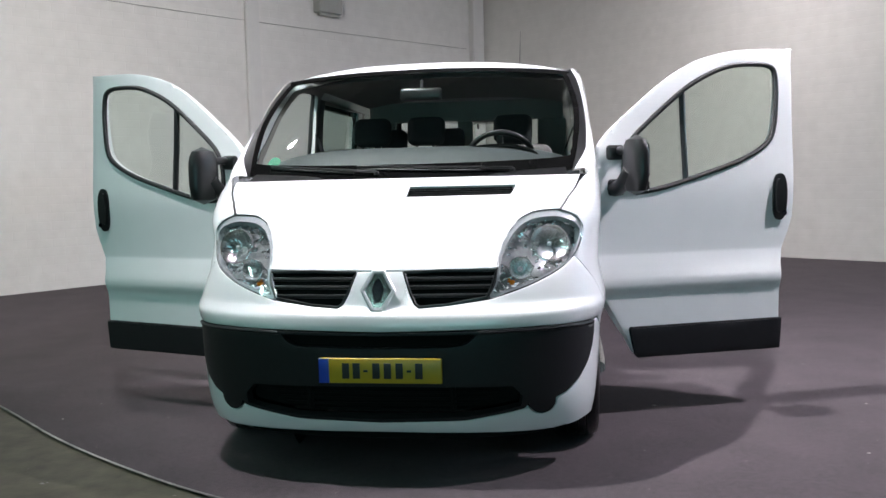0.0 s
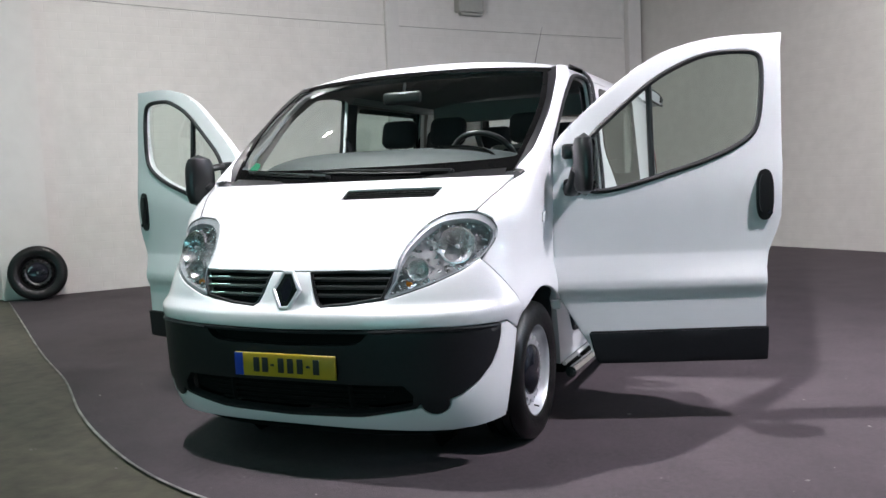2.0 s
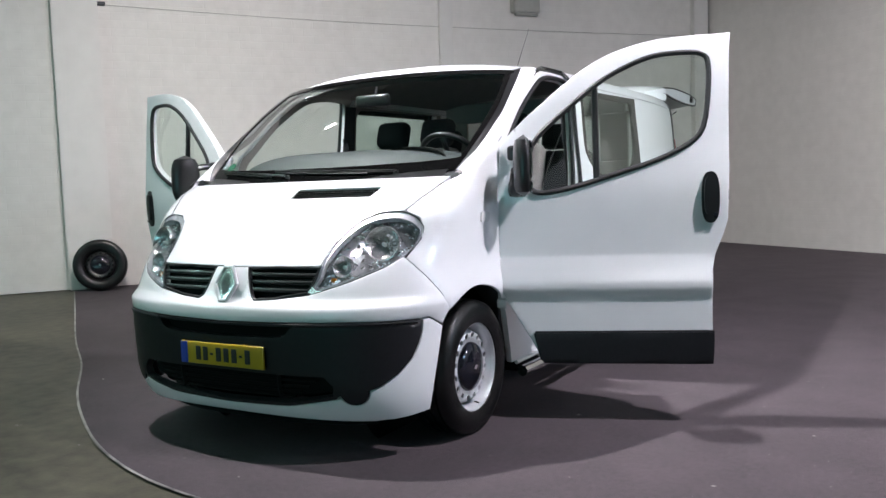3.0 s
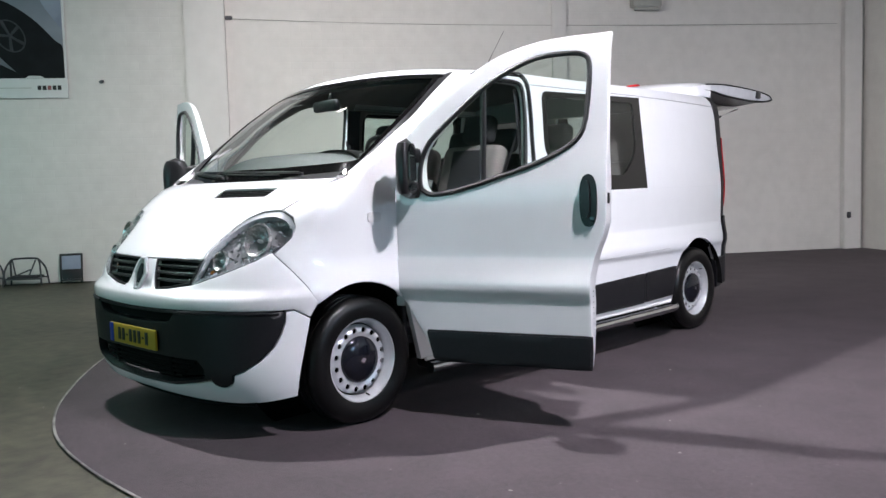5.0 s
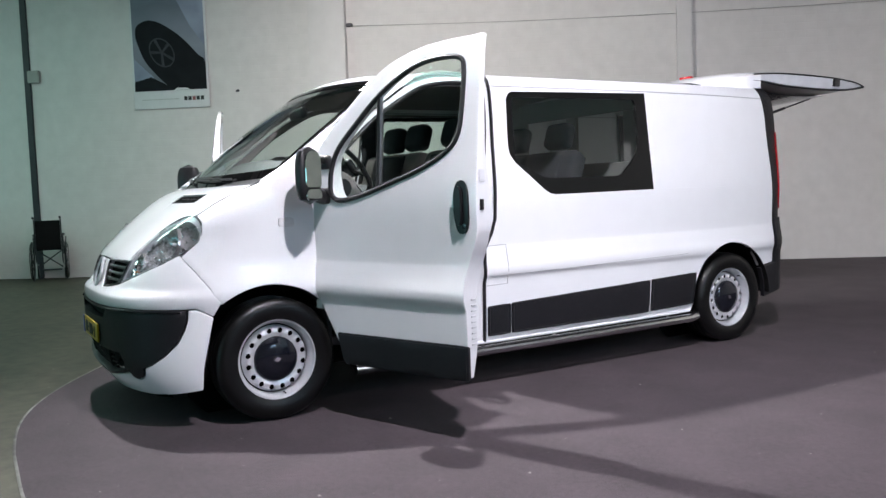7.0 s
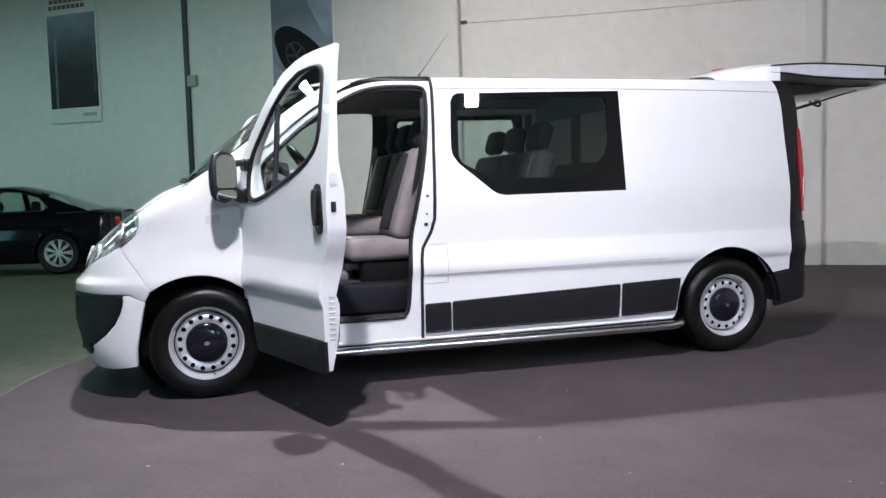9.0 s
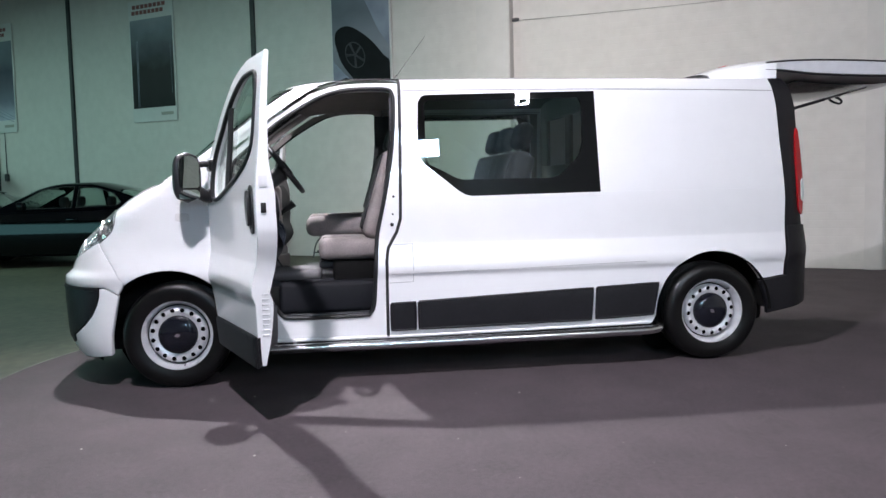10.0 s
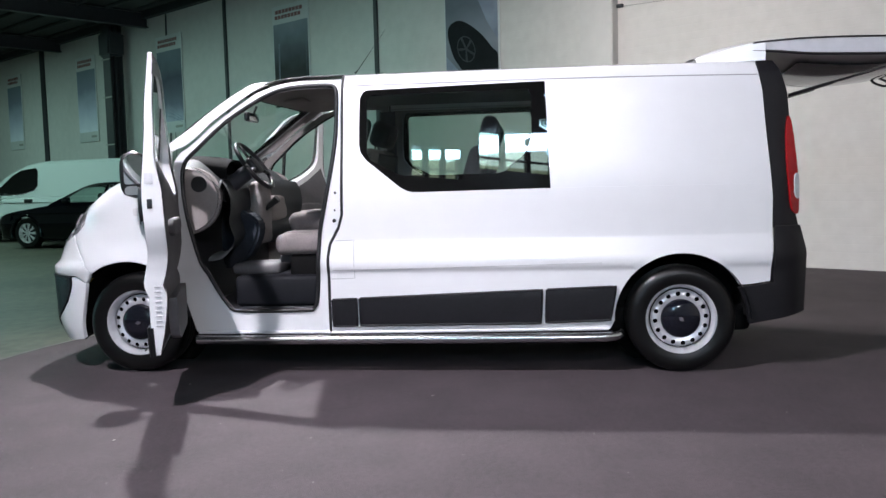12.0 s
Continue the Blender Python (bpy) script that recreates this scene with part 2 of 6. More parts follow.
def prism(points, depth, bm=None, m=None, bevel=0.0):
    """A flat outline (x, y) drawn out along z by depth."""
    bm = bm or bmesh.new()
    vs = [bm.verts.new((x, y, 0)) for x, y in points]
    f = bm.faces.new(vs)
    res = bmesh.ops.extrude_face_region(bm, geom=[f])
    top = [g for g in res["geom"] if isinstance(g, bmesh.types.BMVert)]
    bmesh.ops.translate(bm, vec=(0, 0, depth), verts=top)
    bmesh.ops.recalc_face_normals(bm, faces=list({q for v in vs + top for q in v.link_faces}))
    if bevel:
        es = list({e for v in vs + top for e in v.link_edges})
        bmesh.ops.bevel(bm, geom=es, offset=bevel, segments=2, affect="EDGES")
    if m is not None:
        bmesh.ops.transform(bm, matrix=m, verts=bm.verts)
    return bm


def pchip(xs, ys):
    """A smooth curve through a table that never overshoots."""
    xs, ys = np.array(xs, float), np.array(ys, float)
    h = np.diff(xs)
    dl = np.diff(ys) / h
    m = np.zeros(len(xs))
    m[0], m[-1] = dl[0], dl[-1]
    for i in range(1, len(xs) - 1):
        if dl[i - 1] * dl[i] > 0:
            w1, w2 = 2 * h[i] + h[i - 1], h[i] + 2 * h[i - 1]
            m[i] = (w1 + w2) / (w1 / dl[i - 1] + w2 / dl[i])
    xs, ys, h, m = xs.tolist(), ys.tolist(), h.tolist(), m.tolist()

    def f(x):
        x = min(max(x, xs[0]), xs[-1])
        i = 0
        while i < len(h) - 1 and x > xs[i + 1]:
            i += 1
        t = (x - xs[i]) / h[i]
        return (1 + 2 * t) * (1 - t) ** 2 * ys[i] + t * (1 - t) ** 2 * h[i] * m[i] + t * t * (3 - 2 * t) * ys[i + 1] + t * t * (t - 1) * h[i] * m[i + 1]
    return f

# ---- the hall ----


def hall_box(name, s0, s1, d0, d1, z0, z1, mat, bevel=0.0, parent=None, label=""):
    """A block between places along the wall, away from it, and heights."""
    bm = bmesh.new()
    vs = [bm.verts.new(hall(s, d, z)) for z in (z0, z1) for s, d in ((s0, d0), (s1, d0), (s1, d1), (s0, d1))]
    for f in ((0, 1, 2, 3), (4, 5, 6, 7), (0, 1, 5, 4), (1, 2, 6, 5), (2, 3, 7, 6), (3, 0, 4, 7)):
        bm.faces.new([vs[k] for k in f])
    bmesh.ops.recalc_face_normals(bm, faces=bm.faces)
    uv = bm.loops.layers.uv.new("UVMap")
    for f in bm.faces:
        n = f.normal
        for l in f.loops:
            q = l.vert.co - WALL0
            l[uv].uv = (q.dot(ALONG) if abs(n.dot(INTO)) > 0.5 else q.dot(INTO), q.z)
    if bevel:
        bmesh.ops.bevel(bm, geom=list(bm.edges), offset=bevel, segments=2, affect="EDGES")
    return part(name, bm, mat, parent, label)


S_END, S_CORNER, D_FAR = -30.0, 10.15, 15.0
structure(hall_box("wall_long_white", 0.15, S_CORNER, -0.3, 0, 0, CEILING, WALL_PAINT), "white painted brick wall behind the van", "wall")
structure(hall_box("wall_long_left", S_END, -0.4, -0.3, 0, 0, CEILING, WALL_PAINT), "white painted brick wall with hanging posters", "wall")
structure(hall_box("wall_end", S_CORNER, S_CORNER + 0.3, -0.3, D_FAR + 0.3, 0, CEILING, WALL_PAINT), "white painted brick end wall", "wall")
structure(hall_box("wall_far_end", S_END - 0.3, S_END, -0.3, D_FAR + 0.3, 0, CEILING, WALL_PAINT), "white painted brick end wall of the hall", "wall")
# The front wall has two high windows near the corner.
HIGH_WINDOWS = ((6.95, 8.02, 2.70, 3.22), (8.30, 10.05, 2.93, 3.66))
spans = [(S_END, HIGH_WINDOWS[0][0])] + [(w[0], w[1]) for w in HIGH_WINDOWS] + [(HIGH_WINDOWS[0][1], HIGH_WINDOWS[1][0]), (HIGH_WINDOWS[1][1], S_CORNER)]
for s0, s1 in spans:
    hole = [w for w in HIGH_WINDOWS if w[0] == s0]
    for z0, z1 in ((0, hole[0][2]), (hole[0][3], CEILING)) if hole else ((0, CEILING),):
        structure(hall_box("wall_front", s0, s1, D_FAR, D_FAR + 0.3, z0, z1, WALL_PAINT), "white painted wall opposite", "wall")
for k, (s0, s1, z0, z1) in enumerate(HIGH_WINDOWS):
    win = structure(hall_box("window_%d" % (k + 1), s0, s1, D_FAR + 0.12, D_FAR + 0.13, z0, z1, GLASS), "high window with light frames", "window")
    win.visible_shadow = False
    for j in range(4):
        q = s0 + 0.04 + (s1 - s0 - 0.08) * j / 3
        hall_box("window_frame", q - 0.04, q + 0.04, D_FAR + 0.06, D_FAR + 0.18, z0, z1, DARK_STEEL, 0.006, win)
    hall_box("window_frame", s0, s1, D_FAR + 0.07, D_FAR + 0.17, z0 + (z1 - z0) * 0.28, z0 + (z1 - z0) * 0.28 + 0.03, DARK_STEEL, 0.006, win)
DAY = glow_material("bright_sky", (0.84, 0.95, 1.0), 13.0)
MEADOW = glow_material("sunlit_green_distance", (0.70, 0.74, 0.58), 5.5)
PAVED = glow_material("pale_yard_distance", (0.55, 0.66, 0.72), 4.0)
structure(hall_box("backdrop_sky", -12, 30, D_FAR + 9, D_FAR + 9.1, 4.85, 14, DAY), "bright daylight sky outside", "sky")
structure(hall_box("backdrop_green", -12, 30, D_FAR + 8.8, D_FAR + 8.9, 4.2, 4.85, MEADOW), "green trees and lawn outside", "backdrop")
structure(hall_box("backdrop_yard", -12, 30, D_FAR + 8.6, D_FAR + 8.7, -1, 4.2, PAVED), "pale yard outside", "backdrop")
# Pier between the white and the shaded half of the long wall, and slim posts every five metres.
structure(hall_box("wall_pier", -0.4, 0.15, -0.3, 0.16, 0, CEILING, PIER_PAINT, 0.012), "white painted wall pier", "wall")
structure(hall_box("trim_post", 4.95, 5.17, 0.0, 0.07, 0, CEILING, PIER_PAINT, 0.01), "white painted slim wall post", "trim")
structure(hall_box("trim_post", 9.78, 10.08, 0.0, 0.12, 0, CEILING, PIER_PAINT, 0.01), "white painted slim wall post", "trim")
structure(hall_box("trim_joint", 10.10, 10.15, 0.0, 0.05, 0, CEILING, GREY_BOX, 0.01), "grey corner joint", "trim")
for s, w in ((-4.90, .05), (-9.76, .05), (-19.4, .14), (-24.5, .05)):
    structure(hall_box("trim_column", s - w, s + w, 0.0, 0.04, 0, CEILING, DARK_STEEL, 0.008), "dark steel wall column", "column")

structure(hall_box("ceiling", S_END, S_CORNER, -0.3, D_FAR + 0.3, CEILING, CEILING + 0.2, ROOF_DECK), "dark corrugated roof deck", "ceiling")
for k in range(9):
    s = -28.0 + 4.95 * k
    bm = bmesh.new()
    for z0, z1, w in ((5.20, 5.23, 0.09), (5.23, 5.55, 0.008), (5.55, 5.58, 0.09)):
        a, b, c, d = hall(s - w, 0.02, 0), hall(s + w, 0.02, 0), hall(s + w, D_FAR - 0.02, 0), hall(s - w, D_FAR - 0.02, 0)
        vs = [bm.verts.new(p + UP * z) for z in (z0, z1) for p in (a, b, c, d)]
        for f in ((0, 1, 2, 3), (4, 5, 6, 7), (0, 1, 5, 4), (1, 2, 6, 5), (2, 3, 7, 6), (3, 0, 4, 7)):
            bm.faces.new([vs[i] for i in f])
    bmesh.ops.recalc_face_normals(bm, faces=bm.faces)
    tagged(part("roof_beam", bm, DARK_STEEL), "dark steel I-shaped roof beam", "beam", "roof beams")
bm = bmesh.new()
for k in range(22):
    d = 0.4 + 0.68 * k
    bm = tube([hall(S_END + 0.1, d, 5.56), hall(S_CORNER - 0.1, d, 5.56)], 0.045, 6, bm)
tagged(part("roof_ribs", bm, ROOF_DECK), "dark ribs of the roof sheets", "ribs", kind="stuff")
tagged(hall_box("wall_beam", S_END, -0.42, 0.0, 0.16, 5.42, 5.59, DARK_STEEL, 0.01), "dark steel beam along the wall top", "beam")

# Floors: a worn concrete slab, and a dark carpeted area whose front corner is rounded.
bm = bmesh.new()
vs = [bm.verts.new(hall(s, d, -0.012)) for s, d in ((S_END, -0.3), (S_CORNER, -0.3), (S_CORNER, D_FAR + 0.3), (S_END, D_FAR + 0.3))]
f = bm.faces.new(vs)
f.normal_update()
if f.normal.z < 0:
    f.normal_flip()
structure(part("floor", bm, CONCRETE), "worn greenish grey concrete floor", "floor")
EDGE = [(-6.95, 3.58), (-5.2, 2.30), (-3.47, 1.03), (-2.51, 0.37), (-1.76, -0.22), (-1.20, -0.60), (-0.65, -0.91), (-0.1, -1.11), (0.5, -1.20), (1.2, -1.22), (2.2, -1.24), (5.0, -1.6), (9.0, -2.4)]
line = smooth_line([(x, y, 0) for x, y in EDGE], 6)
back = [hall(S_CORNER, 14.9), hall(S_CORNER, 0), hall(0.15, 0), hall(0.15, 0.16), hall(-0.4, 0.16)]
bm = bmesh.new()
bm.faces.new([bm.verts.new(p) for p in line + back])
bmesh.ops.triangulate(bm, faces=bm.faces)
bmesh.ops.recalc_face_normals(bm, faces=bm.faces)
if sum(q.normal.z for q in bm.faces) < 0:
    bmesh.ops.reverse_faces(bm, faces=bm.faces)
structure(part("floor_carpet", bm, CARPET), "dark purple-grey carpet with a rounded corner", "carpet")
structure(part("trim_floor_strip", tube([p + Vector((0, 0, -0.001)) for p in line], 0.008, 6, flat=0.25), STRIP), "worn metal strip along the carpet edge", "trim")

# Crumbs and lint lying on the carpet.
lint = random.Random(11)
bm = bmesh.new()
for k in range(420):
    c = Vector((lint.uniform(-2.0, 5.6), lint.uniform(-1.0, 4.2), 0.0))
    if abs(c.x) < 1.0 and -0.8 < c.y:
        continue
    r, a = lint.uniform(0.0015, 0.0045) * (2.2 if lint.random() < 0.08 else 1), lint.uniform(0, 6.28)
    base = [bm.verts.new(c + Vector((r * math.cos(a + q) * (1.6 if j % 2 else 0.7), r * math.sin(a + q), 0.0005))) for j, q in enumerate((0, 1.57, 3.14, 4.71))]
    tip = bm.verts.new(c + Vector((0, 0, r * 0.6)))
    for j in range(4):
        bm.faces.new((base[j], base[(j + 1) % 4], tip))
tagged(part("carpet_lint", bm, material("pale_lint", (0.30, 0.28, 0.27), 0.9, grain=0.4, scale=50)), "pale crumbs and lint on the carpet", "lint", kind="stuff")

# ---- the van: its outer skin as one surface, from which every panel is cut ----
half_width = pchip((.15, .25, .45, .62, .640, .664, .70, .75, .80, .826, .838, .86, 1.0, 1.13, 1.45, 1.784, 1.84, 1.885, 1.92),
                   (.895, .915, .926, .930, .933, .946, .949, .940, .930, .9245, .9225, .9220, .9255, .931, .905, .872, .846, .795, .735))
nose = pchip((.15, .22, .35, .45, .56, .64, .69, .705, .733, .76, .80, .84, .87, .95, 1.03, 1.1, 1.17, 1.21, 1.25, 1.4, 1.9),
             (-.625, -.685, -.730, -.734, -.740, -.739, -.731, -.714, -.684, -.675, -.663, -.648, -.631, -.553, -.455, -.36, -.265, -.2, -.11, .0, .2))
corner = pchip((.15, .70, .9, .96, 1.05, 1.1, 1.25), (5, 5, 4.6, 4.8, 7, 8.5, 8))
YC, USC = 0.35, 1.12
U90 = USC * math.pi / 2


def taper(y):
    return 1 - 0.085 * max(0.0, (y - 2.9) / 1.1) ** 2 - 3.5 * max(0.0, y - 4.07) ** 2


def front_y(x, z):
    q = min(abs(x) / half_width(z), 1.0)
    return YC - (YC - nose(z)) * (1 - q ** 3) ** (1 / corner(z))


def skin(u, z):
    """The point of the van's outer surface at a way u round it from the middle of the nose, and a height."""
    sign, v, a = (1 if u >= 0 else -1), abs(u), half_width(z)
    if v >= U90:
        y = YC + v - U90
        return Vector((sign * a * taper(y), y, z))
    sn, cs, d, m = math.sin(v / USC), math.cos(v / USC), YC - nose(z), corner(z)
    p, q = sn / a, cs / d
    r = min(1 / max(p, 1e-6), 1 / max(q, 1e-6))
    for _ in range(9):
        f = (r * p) ** 3 + (r * q) ** m - 1
        r -= f / (3 * p * (r * p) ** 2 + m * q * (r * q) ** (m - 1))
    return Vector((sign * r * sn, YC - r * cs, z))


def fr(x, z):
    """u and z of a point known by its place across the front."""
    y = front_y(x, z)
    return (math.copysign(USC * math.atan2(abs(x), YC - y), x), z)


def sd(y, z):
    """u and z of a point known by its place along the side."""
    if y >= YC:
        return (U90 + y - YC, z)
    a, d = half_width(z), YC - nose(z)
    x = a * max(0.0, 1 - min((YC - y) / d, 1.0) ** corner(z)) ** (1 / 3)
    return (USC * math.atan2(x, YC - y), z)


def off_skin(surf, u, z, lift):
    p = surf(u, z)
    lift = lift(z) if callable(lift) else lift
    if not lift:
        return p
    e = 2e-3
    n = (surf(u + e, z) - surf(u - e, z)).cross(surf(u, z + e) - surf(u, z - e)).normalized()
    return p + n * lift


def dense(ring, step, closed=True):
    out, n = [], len(ring)
    for i in range(n if closed else n - 1):
        a, b = ring[i], ring[(i + 1) % n]
        k = max(1, math.ceil(math.hypot(b[0] - a[0], b[1] - a[1]) / step))
        out += [(a[0] + (b[0] - a[0]) * j / k, a[1] + (b[1] - a[1]) * j / k) for j in range(k)]
    if not closed:
        out.append(ring[-1])
    return out


def within(poly, x, y):
    p = np.array(poly)
    q = np.roll(p, -1, axis=0)
    hit = np.zeros(np.shape(x), bool)
    for (ax, ay), (bx, by) in zip(p, q):
        if ay != by:
            hit ^= ((ay > y) != (by > y)) & (x < (bx - ax) * (y - ay) / (by - ay) + ax)
    return hit


def curved(points, per=4):
    return [(p.x, p.y) for p in smooth_line([(a, b, 0) for a, b in points], per, True)]


from mathutils.geometry import delaunay_2d_cdt  # noqa: E402


def patch(outline, holes=(), step=0.045, lift=0.0, flange=0.0, surf=skin, bm=None, m=None, levels=(), edge=0.0):
    """A panel cut from a surface along an outline, with holes, and edges turned inward by a flange, rounded by edge."""
    bm = bm or bmesh.new()
    rings = [dense(r, step) for r in (outline, *holes)]
    pts, edges = [], []
    for r in rings:
        i0 = len(pts)
        pts += r
        edges += [(i0 + i, i0 + (i + 1) % len(r)) for i in range(len(r))]
    arr = np.array(pts)
    lo, hi = arr[:len(rings[0])].min(0), arr[:len(rings[0])].max(0)
    gx, gy = np.meshgrid(np.arange(lo[0] + step / 2, hi[0], step), np.arange(lo[1] + step / 2, hi[1], step))
    gx, gy = gx.ravel(), gy.ravel()
    if levels:
        far = np.min(np.abs(gy[:, None] - np.array(levels)[None, :]), axis=1) > 0.3 * step
        lx, ly = np.meshgrid(np.arange(lo[0] + step / 2, hi[0], step), np.array(levels))
        gx, gy = np.concatenate([gx[far], lx.ravel()]), np.concatenate([gy[far], ly.ravel()])
    ok = within(rings[0], gx, gy)
    for r in rings[1:]:
        ok &= ~within(r, gx, gy)
    gx, gy = gx[ok], gy[ok]
    if len(gx):
        near = np.min((gx[:, None] - arr[None, :, 0]) ** 2 + (gy[:, None] - arr[None, :, 1]) ** 2, axis=1)
        keep = near > (0.45 * step) ** 2
        pts = pts + list(zip(gx[keep].tolist(), gy[keep].tolist()))
    vs, _, fs, *_ = delaunay_2d_cdt([Vector(p) for p in pts], edges, [], 0, 1e-6)
    cen = np.array([[sum(vs[i][k] for i in f) / len(f) for k in (0, 1)] for f in fs])
    ok = within(rings[0], cen[:, 0], cen[:, 1])
    for r in rings[1:]:
        ok &= ~within(r, cen[:, 0], cen[:, 1])
    made = {}

    def vert(i):
        if i not in made:
            made[i] = bm.verts.new(off_skin(surf, vs[i][0], vs[i][1], lift))
        return made[i]
    for f, good in zip(fs, ok):
        if good:
            bm.faces.new([vert(i) for i in f])
    new_verts = list(made.values())
    if flange:
        for k, r in enumerate(rings):
            area = sum(a[0] * b[1] - b[0] * a[1] for a, b in zip(r, r[1:] + r[:1]))
            outer = [bm.verts.new(off_skin(surf, *p, lift)) for p in r]
            inner = [bm.verts.new(off_skin(surf, *p, lift - (flange(p[1]) if callable(flange) else flange))) for p in r]
            new_verts += outer + inner
            for i in range(len(r)):
                j = (i + 1) % len(r)
                q = (outer[i], inner[i], inner[j], outer[j])
                bm.faces.new(q if (area > 0) == (k == 0) else q[::-1])
    if flange and edge:
        bmesh.ops.remove_doubles(bm, verts=bm.verts, dist=1e-5)
        bm.normal_update()
        brim = [e for e in bm.edges if len(e.link_faces) == 2 and abs(e.calc_face_angle()) > 0.7]
        bmesh.ops.bevel(bm, geom=brim, offset=edge, segments=3, affect="EDGES", profile=0.5, clamp_overlap=True)
        new_verts = list(bm.verts)
    if m is not None:
        bmesh.ops.transform(bm, matrix=m, verts=new_verts)
    return bm


def mirrored(ring):
    return [(-u, z) for u, z in ring]


def seam(points, r=0.004, lift=0.0, surf=skin, bm=None, step=0.04, seg=6, closed=False, m=None):
    """A thin bar along a line on a surface."""
    pts = [off_skin(surf, *p, lift) for p in dense(points, step, closed)]
    if closed:
        pts.append(pts[0])
    if m is not None:
        pts = [m @ p for p in pts]
    return tube(pts, r, seg, bm)


def arc(cy, cz, r, a0, a1, n=18):
    return [(cy + r * math.cos(radians(a0 + (a1 - a0) * k / n)), cz + r * math.sin(radians(a0 + (a1 - a0) * k / n))) for k in range(n + 1)]


def side(points):
    return [sd(y, z) for y, z in points]


def face(points):
    return [fr(x, z) for x, z in points]


def door_skin(u, z):
    """The skin of a door: its window frame goes on straight where the roof edge curls in."""
    p = skin(u, min(z, 1.70))
    if z > 1.70:
        p.z = z
        p.x -= math.copysign((z - 1.70) * 0.11, u)
    return p


def side_glass(u, z):
    """The flat plane of the rear side windows."""
    y = YC + abs(u) - U90
    return Vector((math.copysign((.9305 - (z - 1.131) * .0787) * taper(y), u), y, z))


van = thing("van", "white delivery van with open front doors and raised tailgate on carpet", "van")
SIDES = ((1, "left"), (-1, "right"))
STEPS = (.62, .63, .64, .652, .664, .68, .70, .72, .75, .80, .815, .826, .832, .838, .848, .86)


def both(ring, s):
    return ring if s > 0 else mirrored(ring)


REAR_ARCH = arc(3.498, 0.328, 0.402, 188, 30, 22)
WINDOW = [(1.60, 1.768), (1.575, 1.755), (1.555, 1.72), (1.548, 1.55), (1.546, 1.43), (1.555, 1.385), (1.59, 1.335), (1.80, 1.163), (1.84, 1.14), (1.88, 1.131), (2.72, 1.138), (2.695, 1.785), (2.2, 1.778)]
PANE = [(1.615, 1.735), (1.597, 1.71), (1.593, 1.38), (1.615, 1.335), (1.79, 1.245), (1.83, 1.235), (2.40, 1.235), (2.45, 1.25), (2.55, 1.335), (2.59, 1.39), (2.61, 1.46), (2.61, 1.70), (2.59, 1.742)]
DOOR = [(.335, 1.22), (.330, .95), (.330, .70), (.36, .62), (.43, .50), (.49, .40), (.525, .325), (.545, .310), (1.345, .310), (1.350, .40), (1.350, .60), (1.352, .76), (1.365, .83), (1.405, .93), (1.425, 1.0), (1.430, 1.2), (1.436, 1.6)]
DOOR += [(p.x, p.y) for p in [Vector((1.441, 1.80, 0)), Vector((1.447, 1.85, 0))] + smooth_line([(1.449, 1.880, 0), (1.41, 1.878, 0), (1.36, 1.877, 0), (1.28, 1.877, 0), (1.20, 1.874, 0), (1.10, 1.865, 0), (1.0, 1.845, 0), (.89, 1.812, 0), (.76, 1.745, 0), (.64, 1.657, 0), (.54, 1.575, 0), (.45, 1.498, 0), (.38, 1.43, 0), (.345, 1.38, 0)], 3)]
APERTURE = [(1.36, 1.818), (1.395, 1.79), (1.402, 1.70), (1.392, 1.5), (1.362, 1.30), (1.31, 1.05), (1.275, .88), (1.258, .60), (1.245, .46), (1.22, .415), (1.17, .40), (.75, .40), (.66, .44), (.56, .60), (.465, .80), (.415, 1.0), (.395, 1.2), (.405, 1.345), (.50, 1.445), (.68, 1.60), (.87, 1.72), (1.0, 1.785), (1.12, 1.815), (1.25, 1.822)]
APERTURE = curved(APERTURE, 3)

